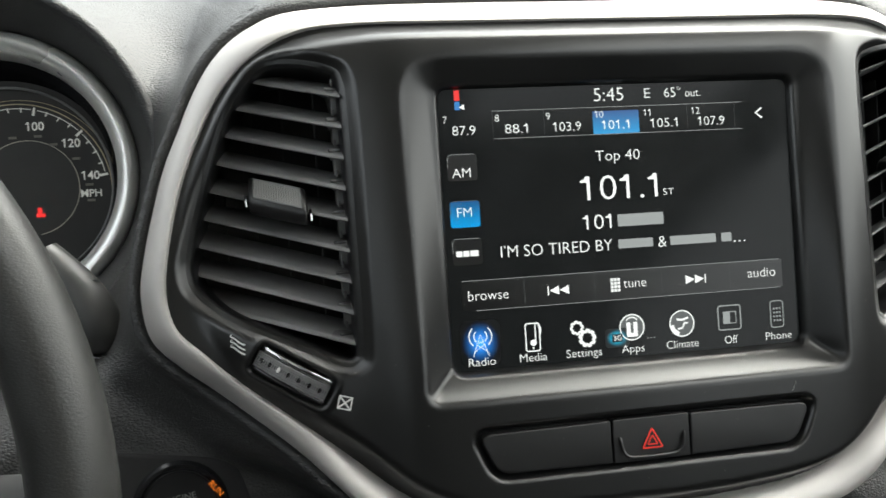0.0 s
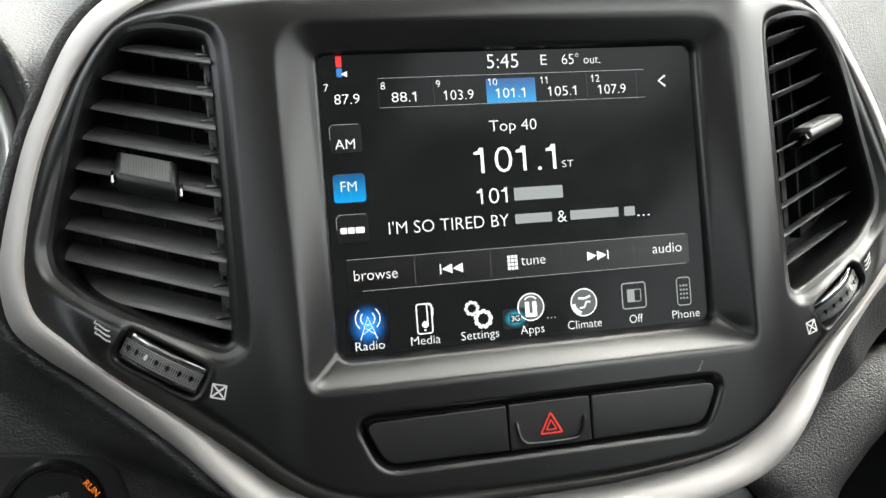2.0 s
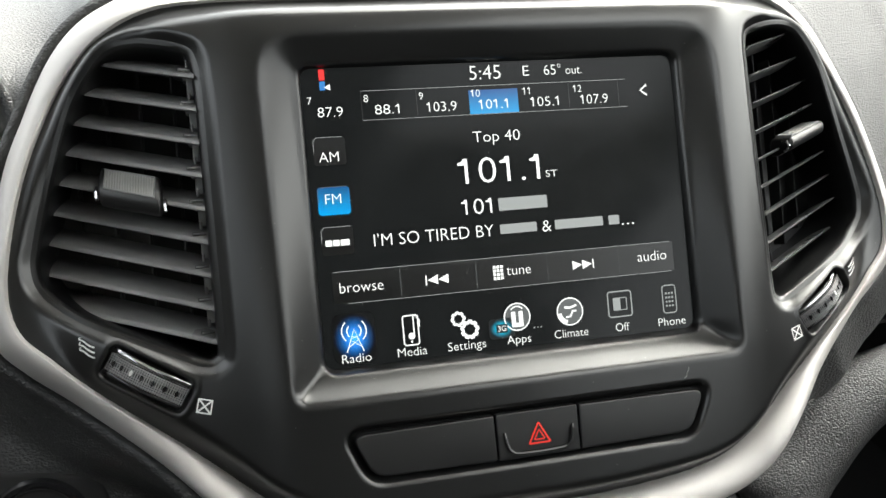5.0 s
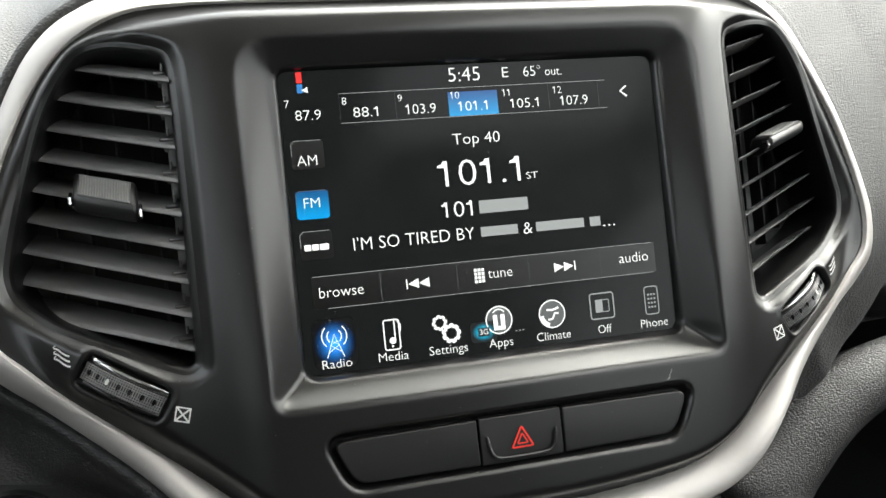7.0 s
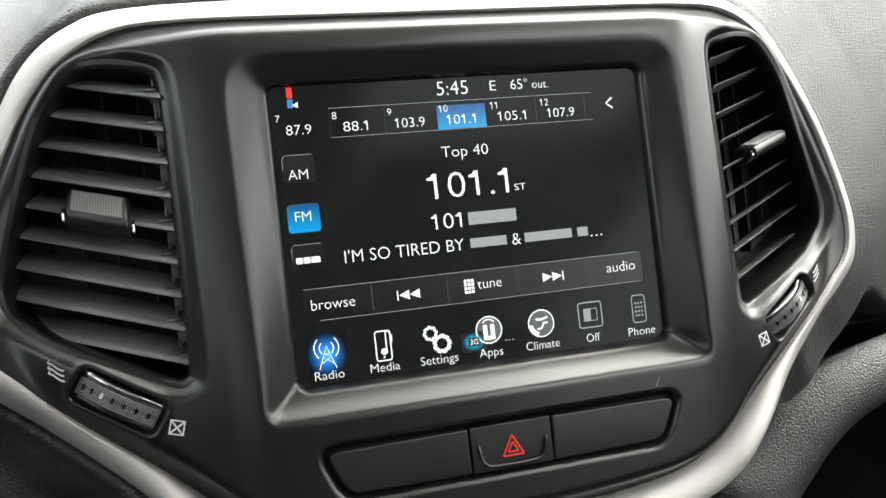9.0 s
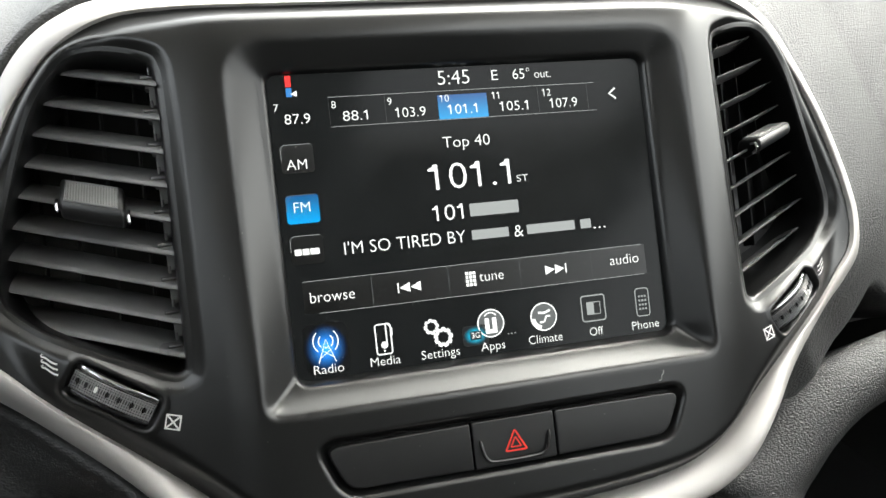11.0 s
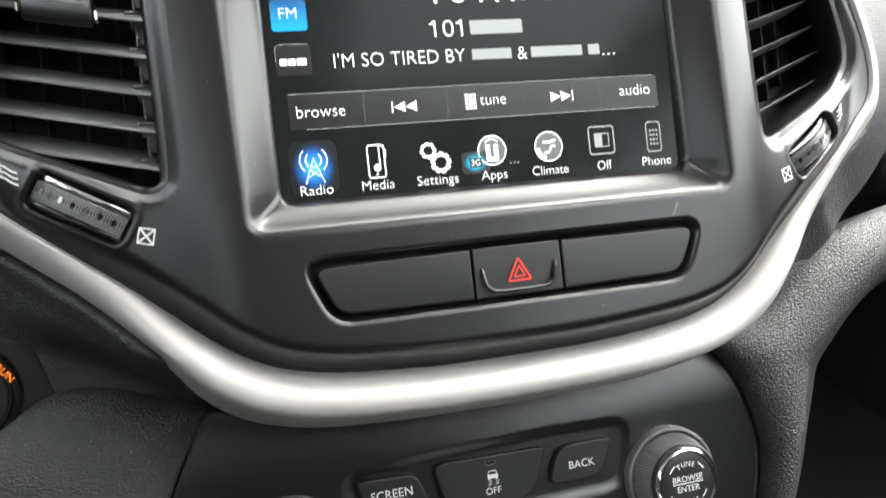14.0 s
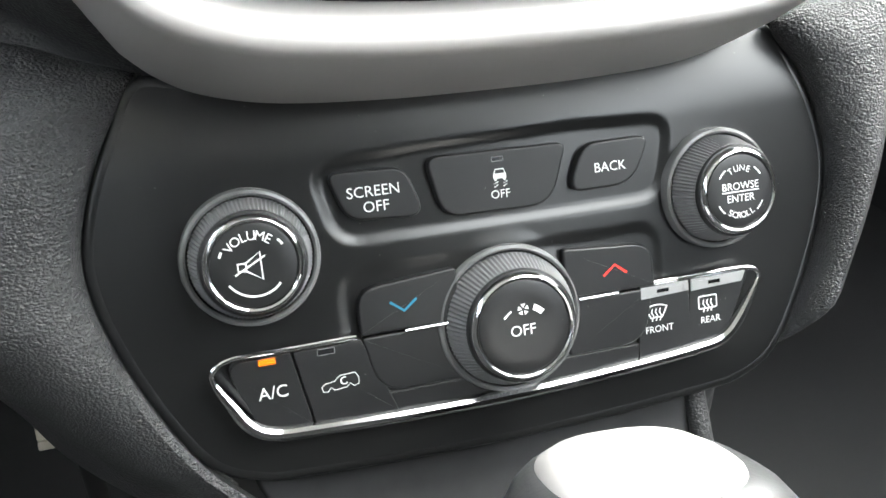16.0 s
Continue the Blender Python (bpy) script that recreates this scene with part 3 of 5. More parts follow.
def lit_halo(name, color, strength):
    """A soft round glow of the page, brightest in its middle."""
    m = material(name, (0, 0, 0), 0.3, emit=color, strength=0.0)
    nd, lk = m.node_tree.nodes, m.node_tree.links
    co = nd.new("ShaderNodeTexCoord")
    mp = nd.new("ShaderNodeMapping")
    mp.inputs["Location"].default_value = (-1, 0, -1)
    mp.inputs["Scale"].default_value = (2, 0, 2)
    gr = nd.new("ShaderNodeTexGradient")
    gr.gradient_type = "QUADRATIC_SPHERE"
    ml = nd.new("ShaderNodeMath")
    ml.operation = "MULTIPLY"
    ml.inputs[1].default_value = strength * DIM
    lk.new(co.outputs["Generated"], mp.inputs["Vector"]), lk.new(mp.outputs["Vector"], gr.inputs["Vector"])
    lk.new(gr.outputs["Fac"], ml.inputs[0]), lk.new(ml.outputs[0], nd["Principled BSDF"].inputs["Emission Strength"])
    return m


BLUE_BOX = lit_gradient("lit_blue_box", (0.0, 0.24, 0.54), (0.0, 0.05, 0.2))
BLUE_KEY = lit_gradient("lit_blue_key", (0.0, 0.26, 0.62), (0.0, 0.055, 0.18))
GREY_KEY = lit_gradient("lit_grey_key", (0.0005, 0.0005, 0.0005), (0.003, 0.0033, 0.0036))
HALO = lit_halo("lit_blue_halo", (0.02, 0.25, 0.9), 1.7)
HALO_CYAN = lit_halo("lit_cyan_halo", (0.0, 0.45, 0.7), 2.2)
YG = -0.35  # the lit page lies just proud of the glass
YB = -0.2


def say(name, text, size, x, z, mat=None, align="LEFT", bold=-0.011, wide=0.0, label=""):
    return part(name, letters(text, size, x, YG, z, align, bold=size * bold, wide=wide), mat or LIT_WHITE, screen, label)


def rule(name, x0, x1, z, w=0.28, mat=None):
    return part(name, flat([(x0, z - w / 2), (x1, z - w / 2), (x1, z + w / 2), (x0, z + w / 2)], YG), mat or LIT_GREY, screen)


# status row
say("clock_text", "5:45", 9.0, -11.4, 56.1, wide=14.3)
say("compass_text", "E", 6.6, 13.3, 56.9, wide=2.9)
say("temperature_text", "65\u00b0", 6.6, 23.2, 56.9, wide=8.1)
say("outside_text", "out.", 5.6, 33.5, 56.9, wide=7.8)
part("red_gauge", flat(box2(-77, 58.6, -74.6, 63.2, 0.3), YG), LIT_RED, screen)
part("red_tick", flat(box2(-77.4, 64.1, -74.2, 64.7, 0.1), YG), LIT_RED, screen)
part("blue_gauge", flat(box2(-77, 54.4, -74.6, 58.2, 0.3), YG), LIT_BLUE, screen)
part("gauge_arrow", flat([(-75.2, 55.6), (-72.6, 54.3), (-72.6, 56.9)], YG - 0.1), LIT_WHITE, screen)
for cx in (-11, -6.5, -2, 2.5):
    part("dim_bar", flat(box2(cx, 66.2, cx + 2.6, 66.7, 0.1), YG), LIT_DIM, screen)
# presets
rule("preset_line", -60, 62, 53.4, 0.22)
rule("preset_line", -60, 62, 40.9, 0.22)
part("preset_box", flat([(-12.5, 41.1), (10, 41.1), (10, 51.6), (-12.5, 51.6)], YB), BLUE_BOX, screen, "blue lit preset box")
for num, freq, nx, fx in (("7", "87.9", -83.0, -78.7), ("8", "88.1", -59.0, -54.4), ("9", "103.9", -35.0, -31.8), ("10", "101.1", -11.8, -8.4), ("11", "105.1", 12.1, 15.5), ("12", "107.9", 36.0, 39.3)):
    say("preset_number", num, 4.6, nx, 48.6)
    say("preset_text", freq, 6.1, fx, 43.1, wide=10.6 if len(freq) == 4 else 13.4)
for sx in (-36, -60, 34, 58):
    part("preset_divider", flat([(sx, 41.5), (sx + 0.16, 41.5), (sx + 0.16, 53), (sx, 53)], YG), LIT_FAINT, screen)
part("back_arrow", stroke([(72.2, 50.4), (69.0, 48.0), (72.2, 45.6)], 0.9, YG), LIT_WHITE, screen)
# station
say("genre_text", "Top 40", 7.0, -12.4, 28.7, wide=21.6)
say("station_text", "101.1", 16.6, -20.5, 10.7, wide=37.5)
say("stereo_text", "ST", 4.4, 19.7, 11.4, wide=5.4)
say("station_text", "101", 9.9, -20.4, -2.6, wide=13.8)
part("station_bar", flat(box2(-3.5, -2.0, 19.1, 3.6, 0.4), YG), LIT_GREY, screen)
say("song_text", "I'M SO TIRED BY", 7.7, -59.9, -12.8, wide=53.1)
for x0, x1 in ((-3.8, 13.2), (21.8, 44.8), (47.6, 52.8)):
    part("title_bar", flat(box2(x0, -12.2, x1, -8.0, 0.3), YG), LIT_GREY, screen)
say("song_text", "&", 7.7, 15.8, -12.8, wide=4.2)
say("song_text", "...", 7.7, 53.9, -12.8, wide=6.0)
# band keys
for z0, word, box in ((23.2, "AM", GREY_KEY), (2.3, "FM", BLUE_KEY), (-14.6, "", GREY_KEY)):
    part("band_key", flat(box2(-82, z0 - 0.4, -68.4, z0 + 11.4, 1.6), YB), box, screen)
    top = [(-81.8, z0 + 5), (-81.8, z0 + 10), (-80.4, z0 + 11.4), (-75, z0 + 11.4), (-69.4, z0 + 11.4)]
    part("key_edge", stroke(top, 0.22, YG), LIT_GREY if word != "FM" else LIT_DIM, screen)
    if word:
        say("band_text", word, 6.2, -75.5, z0 + (1.0 if word == "AM" else 4.2), align="CENTER")
for x0, w in ((-80.4, 2.8), (-77.2, 2.8), (-74.0, 3.8)):
    part("band_mark", flat(box2(x0, -11.2, x0 + w, -8.6, 0.5), YG), LIT_WHITE, screen)
# control row
rule("control_line", -78.6, 76.5, -22.2, 0.24)
rule("control_line", -73.0, 76.5, -35.7, 0.24)
for sx in (-50.2, -16.6, 16.2, 50.6):
    part("control_divider", flat([(sx, -35), (sx + 0.25, -35), (sx + 0.25, -22.8), (sx, -22.8)], YG), LIT_DIM, screen)
part("control_band", flat([(-79, -35.5), (78, -35.5), (78, -22.4), (-79, -22.4)], YB + 0.1), GREY_KEY, screen)
say("browse_text", "browse", 6.6, -76.2, -31.2, wide=18.6)
say("tune_text", "tune", 6.4, -2.6, -30.5, wide=11.2)
say("audio_text", "audio", 6.6, 60.0, -30.2, wide=14.4)


def skip_icon(cx, cz, way):
    tri = [flat([(cx + way * a, cz - 2.1), (cx + way * (a + 4.6), cz), (cx + way * a, cz + 2.1)], YG) for a in (-5.4, -0.7)]
    return join(*tri, flat([(cx + way * 4.2, cz - 2.1), (cx + way * 4.8, cz - 2.1), (cx + way * 4.8, cz + 2.1), (cx + way * 4.2, cz + 2.1)], YG - 0.05))


part("previous_icon", skip_icon(-34.4, -29.2, -1), LIT_WHITE, screen)
part("next_icon", skip_icon(33.7, -28.9, 1), LIT_WHITE, screen)
part("keypad_icon", join(*[flat(box2(-8.8 + i * 1.65, -32.0 + j * 1.65, -7.5 + i * 1.65, -30.7 + j * 1.65, 0.1), YG) for i in range(3) for j in range(4)]), LIT_WHITE, screen)
# bottom icons
for word, lx, wd in (("Radio", -71.7, 12.4), ("Media", -47.8, 12.8), ("Settings", -23.5, 17.0), ("Apps", 0.4, 11.0), ("Climate", 24.9, 16.0), ("Off", 49.4, 6.6), ("Phone", 74.2, 13.6)):
    say("menu_text", word, 5.4, lx, -60.6, align="CENTER", wide=wd)
part("radio_halo", flat(box2(-81, -60.5, -62.6, -40, 4), YB), HALO, screen, "soft blue glow")
mast = [stroke([(-75.4, -56.2), (-71.8, -46.6), (-68.2, -56.2)], 0.45, YG), stroke([(-74.7, -54.2), (-69.9, -51), (-73.0, -49.4)], 0.3, YG), stroke([(-68.9, -54.2), (-73.7, -51), (-70.6, -49.4)], 0.3, YG)]
for r in (3.0, 5.2):
    mast += [stroke(arc(-71.8, -47.4, r, -48, 48), 0.5, YG), stroke(arc(-71.8, -47.4, r, 132, 228), 0.5, YG)]
part("radio_icon", join(*mast), LIT_WHITE, screen, "lit transmitter mast icon")


def ring_of(poly, w):
    return stroke(poly, w, YG, closed=True)


part("media_icon", join(ring_of(box2(-50.8, -56, -44.2, -43.4, 1.2), 0.6), stroke([(-46.2, -52), (-46.2, -43.2), (-43.6, -45.6), (-43.8, -48.6)], 0.6, YG), flat(arc(-47.3, -52.2, 1.5, 0, 330, 12), YG), flat(arc(-47.5, -54.6, 0.5, 0, 330, 8), YG)), LIT_WHITE, screen)


def gear(cx, cz, r, teeth):
    pts = []
    for k in range(teeth * 4):
        a = 2 * math.pi * k / (teeth * 4)
        rr = r * (1.18 if k % 4 in (0, 1) else 0.92)
        pts.append((cx + rr * math.cos(a), cz + rr * math.sin(a)))
    return ring_of(pts, r * 0.42)


part("settings_icon", join(gear(-26.4, -47.2, 2.5, 8), gear(-21.6, -52.2, 3.2, 9)), LIT_WHITE, screen)
part("apps_icon", join(ring_of(arc(0.3, -49, 5.9, 0, 345, 30), 0.6), flat(box2(-2.4, -53.2, -0.4, -46.6, 0.5), YG), flat(box2(1.0, -53.2, 3.0, -46.6, 0.5), YG), flat(box2(-2.4, -53.4, 3.0, -51.6, 0.5), YG - 0.05), stroke(arc(0.3, -47.6, 3.2, 35, 145), 0.6, YG)), LIT_WHITE, screen)
part("apps_disc", flat(arc(0.3, -49, 5.6, 0, 350, 30), YB), LIT_DIM, screen)
part("signal_halo", flat(box2(-13.0, -57.8, -1.2, -49.0, 2), YB - 0.05), HALO_CYAN, screen)
part("signal_badge", flat(box2(-9.7, -55.3, -4.5, -51.5, 0.5), YG - 0.1), material("dark_badge", (0.004, 0.012, 0.016), 0.4), screen, "dark badge in a cyan glow")
part("signal_text", letters("3G", 3.4, -7.1, YG - 0.16, -54.5, "CENTER"), LIT_WHITE, screen)
part("apps_dots", join(*[flat(box2(7.4 + k * 1.6, -54.8, 8.2 + k * 1.6, -54.3, 0.1), YG) for k in range(3)]), LIT_GREY, screen)
part("climate_icon", join(ring_of(arc(25.1, -49.2, 6.0, 0, 345, 30), 0.6), stroke([(22.6, -47.2), (25.4, -47.5), (28.4, -46.6)], 1.0, YG), stroke([(28.2, -49.2), (26.4, -49.0), (25.2, -51.4), (23.0, -51.6)], 0.9, YG), stroke(arc(25.1, -49.2, 4.9, 186, 252, 8), 1.7, YG)), LIT_WHITE, screen)
part("climate_disc", flat(arc(25.1, -49.2, 5.6, 0, 350, 30), YB), LIT_DIM, screen)
part("off_icon", join(ring_of(box2(43.6, -54, 55, -42.6, 1.4), 0.6), flat(box2(46, -51, 49.6, -45.6, 0.2), YG), ring_of(box2(46.2, -51, 52.6, -45.6, 0.2), 0.4)), LIT_GREY, screen)
part("phone_icon", join(ring_of(box2(70.6, -54.8, 77.2, -42.2, 1.6), 0.5), *[flat(box2(72.0 + i * 1.5, -52 + j * 1.9, 72.9 + i * 1.5, -51.1 + j * 1.9, 0.1), YG) for i in range(3) for j in range(4)]), LIT_GREY, screen)

# ---- air vents ----
BACK = Vector((0, math.cos(radians(RECLINE)), math.sin(radians(RECLINE))))
UP = Vector((0, -math.sin(radians(RECLINE)), math.cos(radians(RECLINE))))
VANE = [(0, 0.0), (0.6, 0.75), (2.5, 1.35), (9, 1.6), (18, 0.9), (18, -0.7), (9, -1.1), (2.5, -1.0), (0.6, -0.7)]


def front_at(ax, z0):
    """A point of a slat's front edge, at x = ax on the right-hand vent."""
    y = -1.0 + 0.55 * (ax - 124)
    return Vector((ax, y, z0 + 0.3 * (ax - 124)))


def slat_mesh(z0, side, inner=127.6, outer=206.0):
    xs = np.arange(inner, outer, 2.0)
    pts = [front_at(a, z0) for a in xs]
    inside = depth_inside(VENT_R, np.array([p.x for p in pts]), np.array([p.z for p in pts]))
    pts = [p for p, d in zip(pts, inside) if d > -2.5]
    n = len(pts)
    rings = []
    # the left-hand slats lie level, the right-hand ones are turned to blow upwards
    run, rise, long = (BACK, UP, 1.25) if side < 0 else (Vector((0, 0.981, -0.192)), Vector((0, 0.192, 0.981)), 1.0)
    for k, p in enumerate(pts):
        thin = min(1.0, 0.25 + (n - 1 - k) / 8)
        ring = [p + run * b * long + rise * (u * thin * (1.0 if side < 0 else 0.6)) for b, u in VANE]
        rings.append([(q.x * side, q.y, q.z) for q in ring])
    return loft(rings, cap_first=True, cap_last=True)


def beam(a, b, wide, high, mat_r=0.5):
    """A bar with rounded section from a to b."""
    a, b = Vector(a), Vector(b)
    t = (b - a).normalized()
    s = t.cross(UP).normalized()
    u = s.cross(t)
    prof = box2(-wide / 2, -high / 2, wide / 2, high / 2, mat_r, 3)
    return loft([[tuple(p + s * q[0] + u * q[1]) for q in prof] for p in (a, b)], cap_first=True, cap_last=True)


KNURL_PALE = worn(material("pale_ribbed_rubber", (0.24, 0.24, 0.235), 0.35), 0.3, 0.05, 15, 0.1, 0.05)
LINK = worn(material("grey_linkage_plastic", (0.17, 0.17, 0.168), 0.4), 0.5, 0.05, 15, 0.2, 0.05)
GLOSS_GREY = worn(material("gloss_grey_plastic", (0.12, 0.12, 0.12), 0.2), 0.6, 0.0, 15, 0.2, 0.05)


def vent(side):
    v = thing("air_vent", (156 * side, 20, 15), "black dashboard air vent with slanted slats and a ribbed tab", "air vent", "dashboard air vents")
    for k in range(9):
        part("slat", slat_mesh(61.0 - 13.62 * k if side < 0 else 65.4 - 13.5 * k, side), SLAT, v)
    # guide vanes behind the slats
    for ax in (138, 153, 168, 183):
        y0 = -1.0 + 0.55 * (ax - 124) + 26
        zs = [z for z in np.arange(-60, 92, 2.0) if depth_inside(VENT_R, np.array([float(ax)]), np.array([z - 8]))[0] > 1]
        if len(zs) > 2:
            part("guide_vane", join(beam((ax * side, y0, zs[0]), (ax * side, y0, zs[-1]), 1.0, 10)), CAVITY, v)
    # pivots at the inner ends
    for k in range(9):
        p = front_at(131.0, 61.0 - 13.62 * k) + BACK * (5 if side < 0 else 14) + UP * (2.2 if side < 0 else 1.0)
        part("pivot", join(beam((p.x * side - 2.6, p.y, p.z), (p.x * side + 2.6, p.y + 1.4, p.z), 1.5, 1.3), beam((p.x * side + 0.8, p.y + 5, p.z + 2), (p.x * side + 0.8, p.y + 5, p.z + 5), 1.2, 1.6)), GLOSS_GREY, v)
    # the linkage between the inner ends of the slats
    if side < 0:
        for k in range(8):
            p = front_at(128.5, 61.0 - 13.62 * k) + BACK * 13
            for z0, z1, x0, x1 in ((-10.4, -3.4, 124.6, 131.0), (-3.4, -1.0, 126.6, 132.4)):
                ring = box2(-x1, p.y, -x0, p.y + 7, 0.7, 2)
                part("linkage", loft([[(q[0], q[1], p.z + z) for q in ring] for z in (z0, z1)], cap_first=True, cap_last=True), LINK, v, "grey plastic linkage")
    # the tab on the middle slat
    lo, hi = (144.5, 170.0) if side < 0 else (147.0, 180.0)
    z0 = 61.0 - 13.35 * 4 + 0.8 if side < 0 else 12.0
    a, b = front_at(lo, z0), front_at(hi, z0)
    run, rise = (BACK, UP) if side < 0 else (Vector((0, 0.981, -0.192)), Vector((0, 0.192, 0.981)))
    prof = [(-7.6, -5.4), (-9.0, -4.4), (-9.8, -2.6), (-9.9, -0.2), (-9.3, 1.5), (-8.4, 2.4), (4.2, 7.5), (6.4, 7.4), (9, 4.5), (9.5, 0), (8, -4), (3, -5.6), (-4, -5.8)]
    if side > 0:
        prof = [(q, w * 0.75) for q, w in prof]
    low = 1.0 if side < 0 else 0.75
    flip = lambda p: (p.x * side, p.y, p.z)
    rings = []
    for f, s in ((0, 0.72), (0.012, 0.88), (0.04, 0.98), (0.08, 1.0), (0.5, 1.02), (0.92, 1.0), (0.96, 0.98), (0.988, 0.88), (1, 0.72)):
        c = a.lerp(b, f)
        rings.append([flip(c + run * q * s + rise * w * s) for q, w in prof])
    tab = part("tab", loft(rings, cap_first=True, cap_last=True), BUTTON, v, "black ribbed slider tab")
    # raised lattice on its sloping top, inside a thin frame
    on_top = lambda f, k, up: flip(a.lerp(b, f) + run * (-8.0 + 11.8 * k) + rise * (2.75 + 4.75 * k + up) * low)
    for f in np.linspace(0.12, 0.88, 19):
        part("rib", tube([on_top(f, 0.03, 0.2), on_top(f, 0.97, 0.2)], 0.3, 4), KNURL_PALE, tab)
    for k in np.linspace(0.05, 0.95, 13):
        part("cross_rib", tube([on_top(0.12, k, 0.2), on_top(0.88, k, 0.2)], 0.27, 4), KNURL_PALE, tab)
    part("grip_frame", tube([on_top(0.095, 0, 0.15), on_top(0.905, 0, 0.15), on_top(0.905, 1, 0.15), on_top(0.095, 1, 0.15)], 0.35, 6, True), COLLAR, tab)
    for f in ((-0.05, 1.05) if side < 0 else (-0.03,)):
        c = a.lerp(b, f) + run * -6 - rise * 0.5
        part("clip", tube([flip(c + run * q + rise * w) for q, w in ((2, 1.6), (-1.4, 0.8), (-2.0, -1.4), (-0.8, -2.6), (2.0, -2.8))], 0.7, 8), CHROME, tab, "bright chrome clip")
    return v


vent(-1)
vent(1)


# ---- thumbwheels under the vents ----
def thumbwheel(side):
    w = thing("thumbwheel", (WHEEL_AT[0] * -side, 8, WHEEL_AT[1]), "black ribbed thumbwheel with chrome edge below an air vent", "thumbwheel", "vent thumbwheels")
    c, s = math.cos(radians(WHEEL_TURN)), math.sin(radians(WHEEL_TURN))

    def at(l, q, h):
        x, z = WHEEL_AT[0] + c * l - s * q, WHEEL_AT[1] + s * l + c * q
        base = float(face_y(np.array(x), np.array(z)))
        return (x * -side, base + 3.6 - h, z)

    def band(q0, q1, lift, mat, name, label="", rows=7):
        rings = []
        for q in np.linspace(q0, q1, rows):
            e = 1 - ((q - (q0 + q1) / 2) / ((q1 - q0) / 2 + 1e-6)) ** 4 * 0.25
            rings.append([at(l, q, (5.6 * (1 - (l / 19.2) ** 2) + lift) * e - 1.0) for l in np.linspace(-17.2, 17.2, 27)])
        return part(name, loft(rings, closed=False), mat, w, label)

    band(-6.0, -3.9, 0.2, GLOSS, "lower_edge")
    drum = band(-3.9, 3.2, 0.5, BUTTON, "drum")
    band(3.2, 6.1, 0.7, CHROME, "upper_edge", "polished chrome edge")
    nubs = []
    for l in np.linspace(-16.6, 16.6, 34):
        nubs.append(tube([at(l, q, 5.6 * (1 - (l / 19.2) ** 2) - 0.35) for q in np.linspace(-3.9, 3.2, 6)], 0.28, 4))
    for q in (-3.3, -2.3, -1.3, 1.0, 2.0, 2.9):
        nubs.append(tube([at(l, q, 5.6 * (1 - (l / 19.2) ** 2) - 0.3) for l in np.linspace(-16.6, 16.6, 20)], 0.25, 4))
    part("knurling", join(*nubs), COLLAR, drum)
    for k, l in enumerate((-14.2, -10.6, -6.4, -1.8, 3.1, 8.2, 13.2)):
        poly = [(l + 0.7 * math.cos(a), -0.2 + 1.3 * math.sin(a)) for a in np.linspace(0, 2 * math.pi, 14, endpoint=False)]
        bm = bmesh.new()
        bm.faces.new([bm.verts.new(at(p, q, 5.6 * (1 - (p / 19.2) ** 2) + 0.15)) for p, q in poly])
        part("dot", bm, PRINT if k == 2 else GLOSS, drum, "white index dot" if k == 2 else "")
    return w


thumbwheel(1)
thumbwheel(-1)


def on_face(x, z, lift=0.35):
    return float(face_y(np.array(float(x)), np.array(float(z)))) - lift


def printed(pts, w, closed=False):
    """A printed line that lies on the black face."""
    p = np.array(pts, float)
    bm = stroke(p, w, 0.0, closed)
    for v in bm.verts:
        v.co.y = on_face(v.co.x, v.co.z)
    return bm


for sd in (-1, 1):
    waves = []
    for k in (-1, 0, 1):
        mid = (-178.2, -43.6 + 2.1 * k)
        line = spline([(-3.2, 2.0), (-1.5, 1.3), (0.0, 0.0), (1.5, -1.1), (3.0, -1.7)], 4)
        waves.append(printed([((mid[0] + u) * -sd, mid[1] + v) for u, v in line], 0.7))
        waves.append(printed([((mid[0] + u) * -sd, mid[1] + v) for u, v in ((-2.4, 2.9), (-3.2, 2.3), (-2.6, 1.6))], 0.5))
    part("air_mark", join(*waves), PRINT, stack, "white printed airflow mark")
    cx, cz, h = 134.3 * sd, -70.2, 2.7
    t = radians(14 * sd)
    sq = [(cx + h * (a * math.cos(t) - b * math.sin(t)), cz + h * (a * math.sin(t) + b * math.cos(t))) for a, b in ((-1, -1), (1, -1), (1, 1), (-1, 1))]
    part("closed_mark", join(printed(sq, 0.8, True), printed([sq[0], sq[2]], 0.7), printed([sq[1], sq[3]], 0.7)), PRINT, stack, "white printed crossed box")

# ---- switch bank ----
bank = thing("switch_bank", (0, -12, -97), "black switch bank with red triangle warning button", "switch bank")


def bank_y(x, z):
    return float(face_y(np.array(float(x)), np.array(float(z)))) + 1.0 + 0.0045 * (z + 97) ** 2 - 0.6


